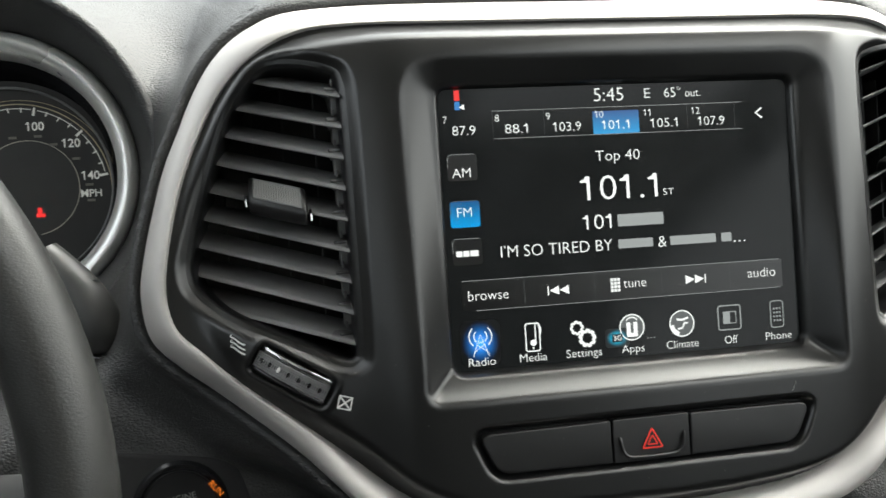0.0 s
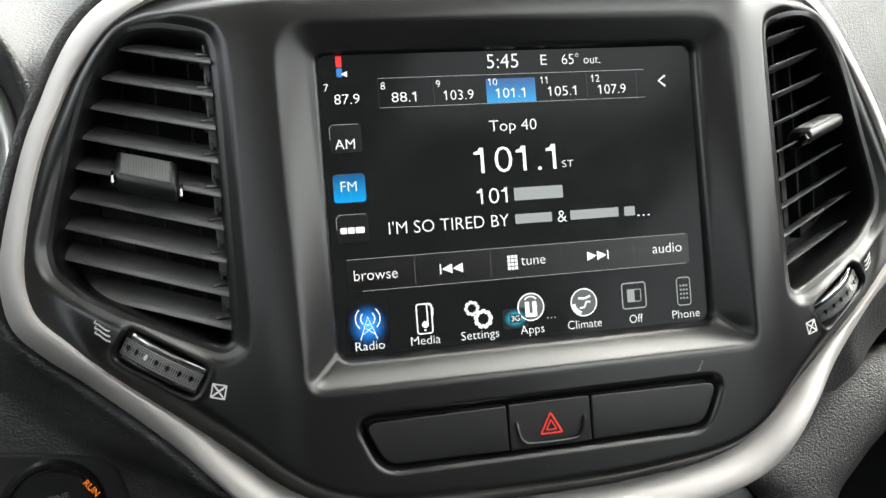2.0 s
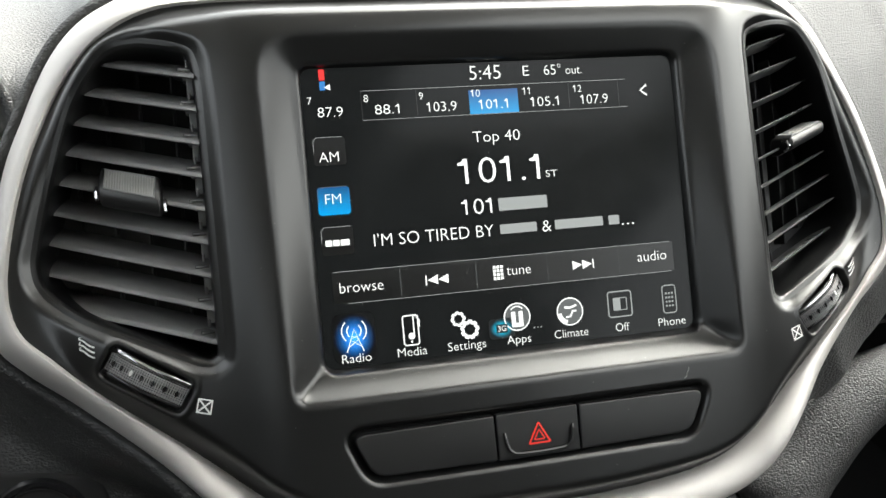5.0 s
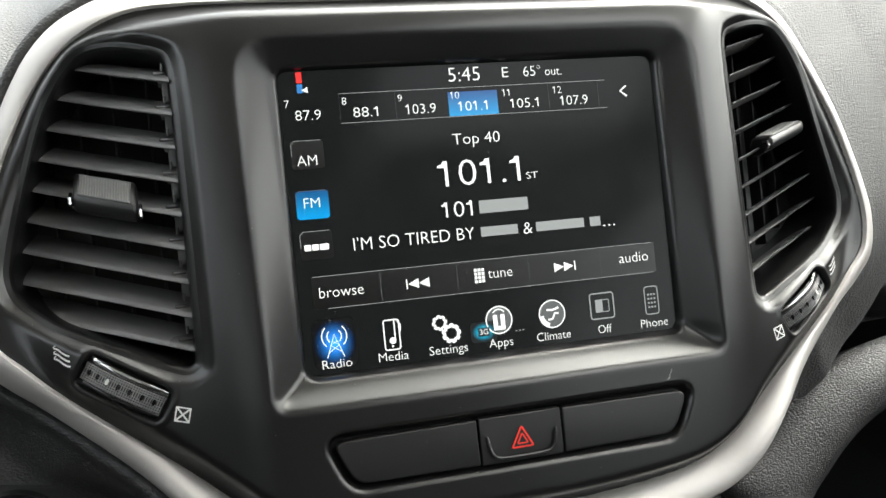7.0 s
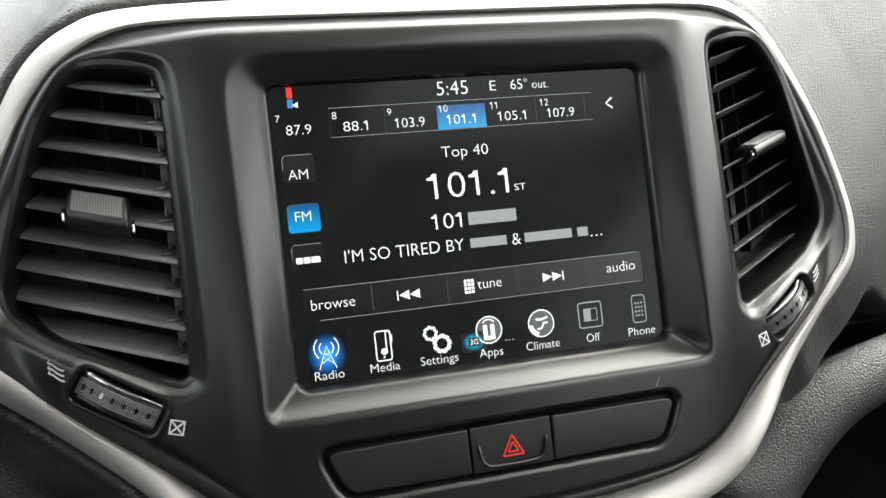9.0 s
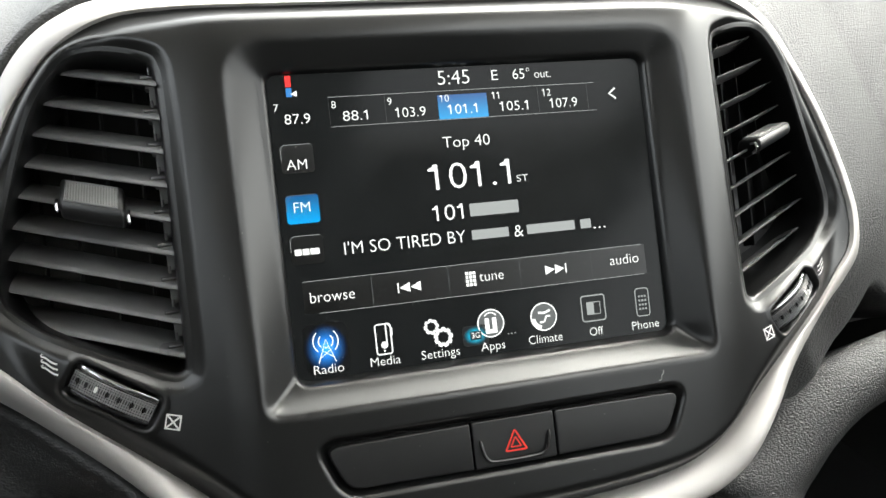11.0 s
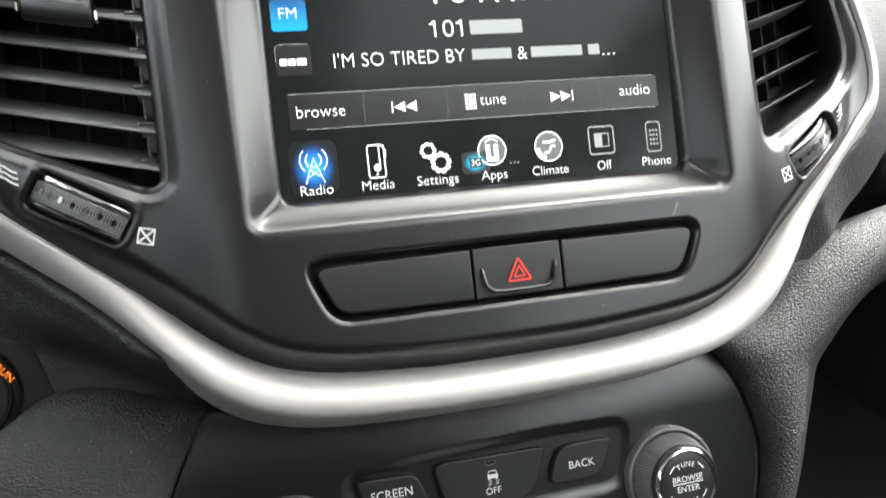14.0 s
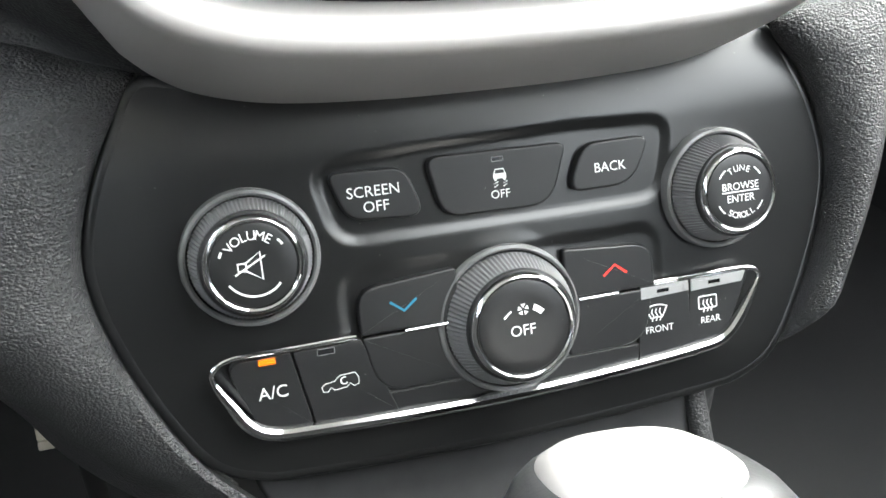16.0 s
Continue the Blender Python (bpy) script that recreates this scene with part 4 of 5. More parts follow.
BL = round_poly([(-78.8, -88.2), (-70.5, -106), (-18.7, -106.6), (-18.9, -87.6)], [4, 9, 1.1, 1.1])
BR = BL * (-1, 1)
for poly in (BL, BR):
    part("blank_cover", plate(poly, bank_y, 5.0, 0.7), BUTTON, bank)
haz = part("warning_button", plate(round_poly([(-18.1, -87.4), (-18.1, -106.8), (18.1, -106.8), (18.1, -87.4)], 1.0), bank_y, 5.0, 0.5), BUTTON, bank)
lip = [(-15.2, bank_y(-15, -95) - 0.3, -95.0), (-14.2, bank_y(-14, -101) - 1.0, -101.0), (-12.2, bank_y(-12, -103.6) - 1.3, -103.6), (-9, bank_y(-9, -104.4) - 1.4, -104.4), (0, bank_y(0, -104.6) - 1.5, -104.6), (9, bank_y(9, -104.4) - 1.4, -104.4), (12.2, bank_y(12, -103.6) - 1.3, -103.6), (14.2, bank_y(14, -101) - 1.0, -101.0), (15.2, bank_y(15, -95) - 0.3, -95.0)]
part("finger_lip", tube(spline(lip, 4), [0.2] + [0.7] * 31 + [0.2], 8), BLACK, haz)
tri = [(-4.7, -101.2), (4.7, -101.2), (0, -92.6)]


def on_bank(bm):
    for v in bm.verts:
        v.co.y = bank_y(v.co.x, v.co.z) - 0.25
    return bm


part("triangle", on_bank(join(stroke(round_poly(tri, 0.3, 2), 0.75, 0, True), stroke(round_poly([(-2.3, -99.7), (2.3, -99.7), (0, -95.6)], 0.2, 2), 0.6, 0, True))), PRINT_RED, haz, "red printed double triangle")

# ---- climate panel: details ----
CY = CLIMATE_Y


def button(name, poly, lift=2.4, parent=None, mat=None, bevel=0.9):
    return part(name, plate(poly, CY - lift, CY + 7, bevel), mat or BUTTON, parent or climate)


def on_button(text, size, x, z, parent, lift=2.4, mat=None):
    return part("lettering", letters(text, size, x, CY - lift - 0.15, z, "CENTER", bold=0.0), mat or PRINT, parent)


SUNK = 1.5  # how far the upper keys stand proud of the panel
b = button("screen_button", round_poly([(-63.3, -182), (-57.4, -199.3), (-29, -201.3), (-35.4, -182.9)], [3.5, 9, 5, 8]), SUNK)
on_button("SCREEN", 5.4, -47.4, -191.6, b, SUNK)
on_button("OFF", 5.4, -47.0, -197.0, b, SUNK)
b = button("traction_button", round_poly([(-28.2, -180.6), (-23.3, -202.7), (18.5, -203.7), (26.3, -181.3)], [4.5, 9, 13, 3.5]), SUNK)
on_button("OFF", 4.3, -1.1, -198.4, b, SUNK)
car = [stroke([(-3.4, -189.4), (-2.7, -187.6), (0.9, -187.6), (1.6, -189.4)], 0.45, CY - SUNK - 0.2), flat(box2(-3.8, -191.4, 2.0, -189.3, 0.5), CY - SUNK - 0.2), flat(box2(-3.4, -192.2, -2.4, -191.3, 0.2), CY - SUNK - 0.22), flat(box2(0.6, -192.2, 1.6, -191.3, 0.2), CY - SUNK - 0.22)]
for dx in (-2.8, 1.2):
    car.append(stroke([(dx + 1.2, -192.6), (dx - 0.6, -193.2), (dx + 1.0, -193.9), (dx - 0.8, -194.6)], 0.42, CY - SUNK - 0.2))
skid = join(*car)
for q in skid.verts:
    q.co.x, q.co.z = -0.9 + (q.co.x + 0.9) * 0.86, -191.6 + (q.co.z + 191.6) * 0.9
part("skid_mark", skid, PRINT, b, "white printed skidding car mark")
part("lamp", flat(box2(-3.4, -185.0, 0.8, -183.6, 0.3), CY - SUNK - 0.15), GLOSS, b, "unlit indicator lamp")
part("lamp_frame", stroke(box2(-3.5, -185.1, 0.9, -183.5, 0.3, 2), 0.22, CY - SUNK - 0.18, True), COLLAR, b, "thin grey lamp outline")
b = button("back_button", round_poly([(32.3, -182.7), (25.6, -200.3), (51.9, -200.1), (60.5, -182.5)], [10, 4.5, 13, 3.5]), SUNK)
on_button("BACK", 5.1, 42.8, -194.0, b, SUNK)


KNURL = worn(material("grey_knurled_plastic", (0.18, 0.18, 0.183), 0.36), 0.3, 0.05, 15, 0.15, 0.05)


def ridged(k, r, y):
    return (0.3 if k % 2 else -0.2) if y > 29.5 else 0.0


def knob(cx, cz, ring_r, grip_r, face_r, face_y0, name, label):
    g = part(name, lathe([(grip_r + 0.9, CY + 2), (grip_r + 0.8, CY - 2.5), (grip_r + 0.2, CY - 4.5), (face_r + 4.0, face_y0 + 3.4), (face_r + 3.2, face_y0 + 1.8)], cx, cz, 180, ridged), KNURL, climate, label, smooth_angle=10)
    part("collar", lathe([(ring_r, CY + 7), (ring_r, CY - 1.5), (ring_r - 0.6, CY - 2.5), (ring_r - 1.6, CY - 2.8), (ring_r - 2.4, CY - 2.2), (ring_r - 2.7, CY + 1)], cx, cz, 72), GLOSS_GREY, g, "dark grey collar ring")
    part("shoulder", lathe([(face_r + 3.8, face_y0 + 2.6), (face_r + 3.4, face_y0 + 1.5), (face_r + 2.4, face_y0 + 1.2)], cx, cz, 72), BUTTON, g)
    part("chrome_ring", lathe([(face_r + 2.8, face_y0 + 2.0), (face_r + 2.6, face_y0 + 0.7), (face_r + 1.9, face_y0 - 0.3), (face_r + 1.1, face_y0 - 0.7), (face_r + 0.4, face_y0 - 0.4), (face_r, face_y0 + 0.6)], cx, cz, 72), CHROME, g, "polished chrome ring")
    return g, part("cap", lathe([(face_r, face_y0 + 1), (face_r, face_y0 + 0.3), (face_r - 0.7, face_y0), (face_r - 6, face_y0 + 0.3)], cx, cz, 72), BUTTON, g)


def arc_text(text, size, cx, cz, r, mid, spread, y, up=True):
    bms = []
    n = len(text)
    for k, ch in enumerate(text):
        a = mid + (spread * (0.5 - k / (n - 1)) if up else spread * (k / (n - 1) - 0.5))
        x, z = cx + r * math.cos(radians(a)), cz + r * math.sin(radians(a))
        bms.append(letters(ch, size, x, y, z, "CENTER", turn=a - 90 if up else a + 90, bold=0.0))
    return join(*bms)


VX, VZ, VY = -91.5, -207.0, 26.5
g, cap = knob(VX, VZ, 23.7, 19.6, 13.9, VY, "volume_knob", "black ribbed volume knob with chrome ring")
part("lettering", arc_text("VOLUME", 4.4, VX, VZ, 8.2, 97, 82, VY - 0.2), PRINT, cap)
part("mute_mark", join(stroke([(VX - 5.2, VZ - 1.4), (VX - 2.6, VZ - 1.6), (VX + 2.2, VZ - 4.8), (VX + 2.2, VZ + 4.2), (VX - 2.6, VZ + 1.0), (VX - 5.2, VZ + 1.0)], 0.6, VY - 0.2, True), stroke([(VX - 2.6, VZ - 1.6), (VX - 2.6, VZ + 1.0)], 0.5, VY - 0.2), stroke([(VX - 6.4, VZ - 2.6), (VX + 3.8, VZ + 2.8)], 0.6, VY - 0.25)), PRINT, cap)
part("arc_mark", join(stroke(arc(VX, VZ, 10.2, 212, 318), 0.7, VY - 0.2), stroke(arc(VX, VZ, 11.2, 150, 160, 4), 0.8, VY - 0.2), stroke(arc(VX, VZ, 11.2, 30, 42, 4), 0.8, VY - 0.2)), PRINT, cap)
TX, TZ = 86.2, -206.6
g, cap = knob(TX + 2.5, TZ, 23.7, 19.6, 13.8, VY, "tune_knob", "black ribbed tuning knob with chrome ring")
TX += 2.5
part("lettering", join(letters("BROWSE", 4.0, TX, VY - 0.2, TZ + 0.7, "CENTER"), letters("ENTER", 4.0, TX, VY - 0.2, TZ - 3.9, "CENTER"), arc_text("TUNE", 3.4, TX, TZ, 7.6, 92, 52, VY - 0.2), arc_text("SCROLL", 3.4, TX, TZ, 10.2, 270, 62, VY - 0.2, False)), PRINT, cap)
part("arc_mark", join(stroke([(TX - 8, TZ - 0.05), (TX + 8, TZ - 0.05)], 0.45, VY - 0.2), *[stroke(arc(TX, TZ, 10.4, a, a + 22, 5), 0.6, VY - 0.2) for a in (32, 126, 206, 312)]), PRINT, cap)
FX, FZ, FY = -1.6, -243.6, 26.5
g, cap = knob(FX, FZ, 28.2, 24.0, 17.2, FY, "fan_knob", "large black ribbed fan knob with chrome ring")
part("lettering", letters("OFF", 5.6, FX - 0.6, FY - 0.2, FZ - 2.8, "CENTER"), PRINT, cap)
blades = [flat([(FX + 2.2 * math.cos(a + d) * m, FZ + 6.6 + 2.2 * math.sin(a + d) * m) for d, m in ((0, 0.2), (-0.5, 1.0), (0.35, 1.0))], FY - 0.2) for a in np.linspace(0.4, 0.4 + 2 * math.pi, 5, endpoint=False)]
part("fan_mark", join(*blades, stroke(arc(FX, FZ - 2, 9.6, 118, 140, 5), 0.7, FY - 0.2), loft([at_y(arc(FX, FZ - 2, 8.6, 66, 42, 5), FY - 0.2), at_y(arc(FX, FZ - 2, 10.8, 66, 42, 5), FY - 0.2)], closed=False)), PRINT, cap)

# temperature buttons either side of the fan knob
for sd in (-1, 1):
    up = round_poly([(58 * sd, -240.4), (58 * sd, -223.6), (21 * sd, -220.8), (21 * sd, -240.4)], [1.4, 10, 1.5, 1.4])
    lo = round_poly([(57.6 * sd, -241.2), (21 * sd, -241.2), (21 * sd, -262.6), (53.5 * sd, -262.6)], [1.5, 1.5, 1.5, 19])
    name = "cooler_button" if sd < 0 else "warmer_button"
    b = button(name, up, 2.6)
    button("lower_pad", lo, 1.8, b)
    part("bright_line", join(tube([(26 * sd, CY - 2.6, -240.8), (42 * sd, CY - 2.8, -240.8)], 0.7, 8)), CHROME, b, "chrome divider bar")
    cx, tip = 41.5 * sd, 1.9 * sd
    zc = -231.5
    chev = [(cx - 4.9, zc - tip), (cx, zc + tip), (cx + 4.9, zc - tip)]
    part("chevron", stroke(chev, 0.95, CY - 2.8), PRINT_RED if sd > 0 else PRINT_BLUE, b, "red printed up chevron" if sd > 0 else "blue printed down chevron")

# lower strip: chrome surround and four keys
strip = spline([(-59.5, -240.2), (-82, -240.2), (-101, -240.2), (-108.5, -242.6), (-110, -247), (-105.5, -256), (-100, -265), (-92, -269.6), (-75, -271), (-40, -272.4), (0, -272.8), (40, -271.6), (74, -269.4), (87, -267), (95, -260), (103, -248), (105, -243.6), (102, -240.6), (94, -239.6), (76, -239.6), (58, -239.6)], 4)
part("chrome_strip", tube([(p[0], CY - 1.6, p[1]) for p in strip], [1.0 + 1.5 * min(1, max(0, (-246 - p[1]) / 14)) for p in strip], 10), CHROME, climate, "polished chrome outline strip")
b = button("air_conditioning_key", round_poly([(-106, -242.2), (-96.5, -267), (-78, -269), (-83, -241.8)], [5, 6, 0.9, 0.9]), 1.4, bevel=0.4)
on_button("A/C", 6.3, -90.5, -256.8, b, 1.4)
part("lamp", plate(box2(-94.2, -244.6, -88.4, -242.4, 0.3), CY - 1.8, CY, 0.2), LIT_AMBER, b, "amber lit indicator lamp")
b = button("recirculation_key", round_poly([(-82.4, -241.8), (-77.4, -269), (-47, -270), (-58, -241.6)], 0.9), 1.4, bevel=0.4)
part("lamp_frame", stroke(box2(-73.8, -244.6, -67.7, -242.4, 0.3, 2), 0.22, CY - 1.55, True), COLLAR, b, "thin grey lamp outline")
part("lamp", flat(box2(-73.5, -244.4, -68, -242.6, 0.3), CY - 1.5), GLOSS, b, "unlit indicator lamp")
cx, cz = -67, -256
part("recirculation_mark", join(stroke([(cx - 6.4, cz - 2.0), (cx - 6.8, cz - 0.2), (cx - 5.4, cz + 0.8), (cx - 2.2, cz + 1.2), (cx, cz + 3.0), (cx + 5.4, cz + 3.2), (cx + 6.6, cz + 1.4), (cx + 6.4, cz - 1.2), (cx + 4.6, cz - 1.6), (cx + 3.4, cz - 0.4), (cx + 2.0, cz - 1.6), (cx - 2.4, cz - 2.0), (cx - 3.4, cz - 0.8), (cx - 4.8, cz - 2.2)], 0.32, CY - 1.6, True), stroke(arc(cx + 1.4, cz + 0.9, 1.3, 60, 320, 9), 0.5, CY - 1.6)), PRINT, b)
GREY_CAP = worn(material("pale_lamp_cover", (0.27, 0.27, 0.27), 0.3), 0.3, 0.0, 15, 0.1, 0.05)
for x0, x1, word, kind_ in ((52, 73.4, "FRONT", "screen"), (74, 103, "REAR", "window")):
    poly = round_poly([(x0, -240.4), (x0 - 2, -269.6 if x0 < 60 else -268), (x1 - (0 if x0 < 60 else 14), -268.6 if x0 < 60 else -266), (x1 - (0 if x0 < 60 else 1.5), -240.4)], [0.9, 0.9, 0.9 if x0 < 60 else 6, 0.9 if x0 < 60 else 4])
    b = button("defrost_key", poly, 1.4, bevel=0.4)
    tx = 58.6 if x0 < 60 else 81.4
    part("lamp_cover", plate(round_poly([(x0 + 0.3, -241), (x0 + 0.1, -245.6), (x1 - (0.3 if x0 < 60 else 6), -245.0), (x1 - (0.3 if x0 < 60 else 4), -241)], 0.5), CY - 1.9, CY, 0.2), GREY_CAP, b, "pale grey lamp cover")
    part("lamp", flat(box2(tx + 0.4, -243.8, tx + 5.6, -242.4, 0.2), CY - 2.1), GLOSS, b)
    part("lamp_frame", stroke(box2(tx + 0.2, -244.0, tx + 5.8, -242.2, 0.3, 2), 0.25, CY - 2.15, True), KNURL_PALE, b, "pale lamp outline")
    on_button(word, 3.8, tx + 1.0, -259.6, b, 1.4)
    mz = -252.2
    if kind_ == "screen":
        shape = [(tx - 4.6, mz + 2.6), (tx - 2.4, mz + 3.4), (tx, mz + 3.7), (tx + 2.4, mz + 3.4), (tx + 4.6, mz + 2.6), (tx + 2.4, mz - 1.6), (tx, mz - 1.2), (tx - 2.4, mz - 1.6)]
    else:
        shape = box2(tx - 4, mz - 1.4, tx + 4, mz + 3.6, 0.6, 2)
    lines = [stroke(shape, 0.55, CY - 1.6, True)]
    for dx in (-1.7, 0, 1.7):
        lines.append(stroke([(tx + dx, mz + 2.2), (tx + dx - 0.5, mz + 0.8), (tx + dx + 0.4, mz - 0.8), (tx + dx - 0.4, mz - 2.8)], 0.5, CY - 1.65))
    part("defrost_mark", join(*lines), PRINT, b, "white printed defrost mark")
button("filler", round_poly([(-53, -262.9), (-47.6, -270.6), (49.6, -269.8), (52, -262.9)], 0.9), 1.0, bevel=0.4)


# ---- console wings beside the climate panel ----
def wing(sd):
    if sd > 0:
        inner = [(66, -330), (86, -312), (101, -296), (115, -281), (126.5, -263), (137, -240), (143.5, -219), (145, -201), (140.5, -182), (132, -163), (121.5, -145), (146, -135), (169, -116), (189, -104.5), (208, -97), (255, -88), (340, -76)]
        outer = [(78, -338), (97, -318), (111, -302), (125, -287), (138, -266), (150, -241), (160, -220), (168, -203), (174, -191), (180, -180), (187, -169), (196, -158), (207, -148), (222, -138), (242, -130), (284, -119), (350, -107)]
    else:
        inner = [(66, -330), (86, -312), (101, -296), (115, -281), (126.5, -263), (137, -240), (143.5, -219), (145, -201), (140.5, -182), (132, -163), (120.5, -144.5), (122, -141.5), (138, -136), (158, -129), (182, -128), (206, -150), (250, -172)]
        outer = [(112, -380), (136, -352), (156, -322), (169.5, -300), (178, -281), (183, -262), (191, -244), (199, -228), (209, -214), (218, -200), (226, -188), (234, -184), (244, -182), (254, -182), (266, -184), (282, -188), (310, -196)]
    inner = spline(inner, 5)
    outer = spline(outer, 5)
    rings = []
    for f, y in ((0, 50), (0.0, 45), (0.05, 40.5), (0.15, 37), (0.3, 34), (0.5, 32.5), (0.7, 34), (0.86, 38.5), (0.96, 47), (1.0, 58), (0.98, 90), (0.9, 150)):
        p = inner + (outer - inner) * f
        # upper arm lies deeper than the part beside the panel
        away = np.clip((p[:, 0] - 150) / 120, 0, 1) * (8 if sd > 0 else 22)
        if sd < 0:
            away = away + np.clip((-222 - p[:, 1]) / 60, 0, 1.8) * 62 * f + np.clip((p[:, 1] + 168) / 30, 0, 1) * 12 * (1 - f) ** 2
        else:
            away = away + np.clip((-258 - p[:, 1]) / 30, 0, 1.8) ** 1.5 * 36
        rings.append([(q[0] * sd, y + a, q[1]) for q, a in zip(p, away)])
    return loft(rings, closed=False)


solo("console_wing", wing(1), LEATHER, (140, 40, -230), "grained black soft console side beside the climate panel", "console side", kind="structure")
solo("console_wing", wing(-1), LEATHER, (-150, 40, -230), "grained black soft console side below the steering wheel", "console side", kind="structure")

# ---- instrument cluster ----
CX, CZ = -318.0, 47.0
cluster = thing("instrument_cluster", (CX, 190, CZ), "black instrument dial with white numerals and silver ring", "instrument cluster")


def around(r, y, ex=1.0, dz=0.0, n=96):
    return [(CX - 8 + r * ex * math.cos(a), y, CZ + 5 + dz + r * math.sin(a)) for a in np.linspace(0, 2 * math.pi, n, endpoint=False)]


part("silver_ring", loft([around(72, 192), around(72.5, 181), around(74, 175), around(76.5, 171), around(80, 168.6), around(83.5, 169), around(86, 172), around(87.5, 178), around(88, 192)]), worn(material("pale_silver_plastic", (0.86, 0.86, 0.84), 0.3, 0.55), 0.2, 0.03, 60, 0.05, 0.05), cluster, "satin silver dial ring", smooth_angle=75)
part("inner_cone", loft([around(72, 190), around(69, 200), around(62, 214)]), GLOSS, cluster)
DX, DZ = -316.5, 44.0
part("dial_face", flat([(-322 + 66 * math.cos(a), 48 + 66 * math.sin(a)) for a in np.linspace(0, 2 * math.pi, 64, endpoint=False)], 206), worn(material("dial_black", (0.016, 0.016, 0.0155), 0.5), 0.4, 0.05, 20, 0.2, 0.1), cluster)
part("dial_rim", tube([(-322 + 61.5 * math.cos(a), 204.8, 48 + 61.5 * math.sin(a)) for a in np.linspace(0, 2 * math.pi, 90, endpoint=False)], 0.8, 8, True), COLLAR, cluster, "thin grey raised dial rim")
part("dial_line", join(stroke(arc(DX, DZ, 55.2, -75, 200, 70), 0.7, 205.5), stroke(arc(DX + 1, DZ, 57.6, -75, 200, 70), 0.35, 205.5)), material("dial_gold_line", (0.42, 0.36, 0.24), 0.4), cluster, "thin gold dial line")
part("inner_line", stroke(arc(-311, 46, 30, -80, 260, 70), 0.6, 205.5), material("dial_pale_line", (0.4, 0.38, 0.32), 0.5), cluster, "thin pale inner dial ring")
part("inner_disc", flat(arc(-311, 46, 29.6, 0, 354, 60), 205.8), worn(material("dial_grey", (0.03, 0.03, 0.029), 0.55), 0.4, 0.05, 20, 0.2, 0.1), cluster)
ticks = []
for k in range(0, 14):
    a = radians(9.6 + k * 8.5)
    big = k % 4 == 0
    r0, r1 = (48.8, 54) if big else (50, 53)
    ticks.append(stroke([(DX + r0 * math.cos(a), DZ + r0 * math.sin(a)), (DX + r1 * math.cos(a), DZ + r1 * math.sin(a))], 1.5 if big else 0.8, 205.3))
for a0 in (11.5, 45.5, 79.5):
    ticks.append(stroke(arc(DX, DZ, 52.4, a0, a0 + 30, 12), 0.5, 205.35))
DIAL_WHITE = material("dial_white_print", (0.6, 0.6, 0.57), 0.5, emit=(0.8, 0.8, 0.76), strength=0.02)
part("tick_marks", join(*ticks), DIAL_WHITE, cluster)
for word, tx, tz, size in (("100", -305.5, 85, 7.6), ("120", -284.5, 73.6, 7.6), ("140", -274, 52.6, 7.6), ("MPH", -274.2, 41.6, 6.6)):
    part("dial_text", letters(word, size, tx, 205.2, tz - 2.7, "CENTER", bold=0.1), DIAL_WHITE, cluster)
for tx, tz in ((-304, 78.5), (-295, 73), (-282, 63.5), (-275, 46.6), (-274.5, 36.6), (-319, 78)):
    part("small_bar", flat(box2(tx - 2.4, tz - 0.8, tx + 2.4, tz + 0.8, 0.2), 205.2), material("dial_grey_print", (0.16, 0.15, 0.13), 0.5), cluster)
part("warning_light", join(flat(box2(-307, 28.6, -304.4, 33.4, 0.8), 205.0), flat(box2(-308, 27.4, -302.6, 29.6, 0.5), 205.1)), LIT_RED, cluster, "red lit belt warning light")

# ---- steering wheel ----
SX, SZ, SY, SR = -428.0, -85.0, -80.0, 200.0
wheel = thing("steering_wheel", (SX, SY, SZ), "black leather steering wheel", "steering wheel")
part("rim", tube([(SX + SR * math.cos(a), SY, SZ + SR * math.sin(a)) for a in np.linspace(0, 2 * math.pi, 120, endpoint=False)], 14.5, 18, True), worn(material("smooth_black_leather", (0.025, 0.025, 0.024), 0.42), 0.9, 0.3, 30, 0.2, 0.08, "leather"), wheel, "smooth black leather rim")
part("hub", lathe([(70, SY + 60), (78, SY + 30), (76, SY + 12), (60, SY + 4), (20, SY)], SX, SZ, 48), SHELL, wheel)
for ang in (0, 180, 270):
    a = radians(ang)
    part("spoke", beam((SX + 60 * math.cos(a), SY + 18, SZ + 60 * math.sin(a)), (SX + (SR - 6) * math.cos(a), SY + 6, SZ + (SR - 6) * math.sin(a)), 34, 12, 4), SHELL, wheel)

# ---- stalk, start button ----
stalk = thing("control_stalk", (-258, 85, -36), "dark grey column stalk with thin silver line", "stalk")
lever = spline([(-276, 92, 2), (-264, 89, -11), (-256, 87, -22), (-252, 86, -33), (-250.5, 86, -42), (-250, 86.5, -49)], 5)
part("lever", tube(lever, np.interp(np.linspace(0, 1, len(lever)), [0, 0.3, 0.55, 0.75, 0.9, 0.96, 1], [8.5, 10.5, 12, 12, 10.5, 8.5, 4.5]), 20), RUBBER, stalk)
part("seam", tube([(-260.5 + 11.6 * math.cos(a), 87.5 - 8 * max(0, math.sin(a)), -17.2 + 3.4 * math.cos(a) + 4.0 * math.sin(a)) for a in np.linspace(-0.2, 3.3, 14)], 0.45, 6), CAVITY, stalk, "fine dark seam")
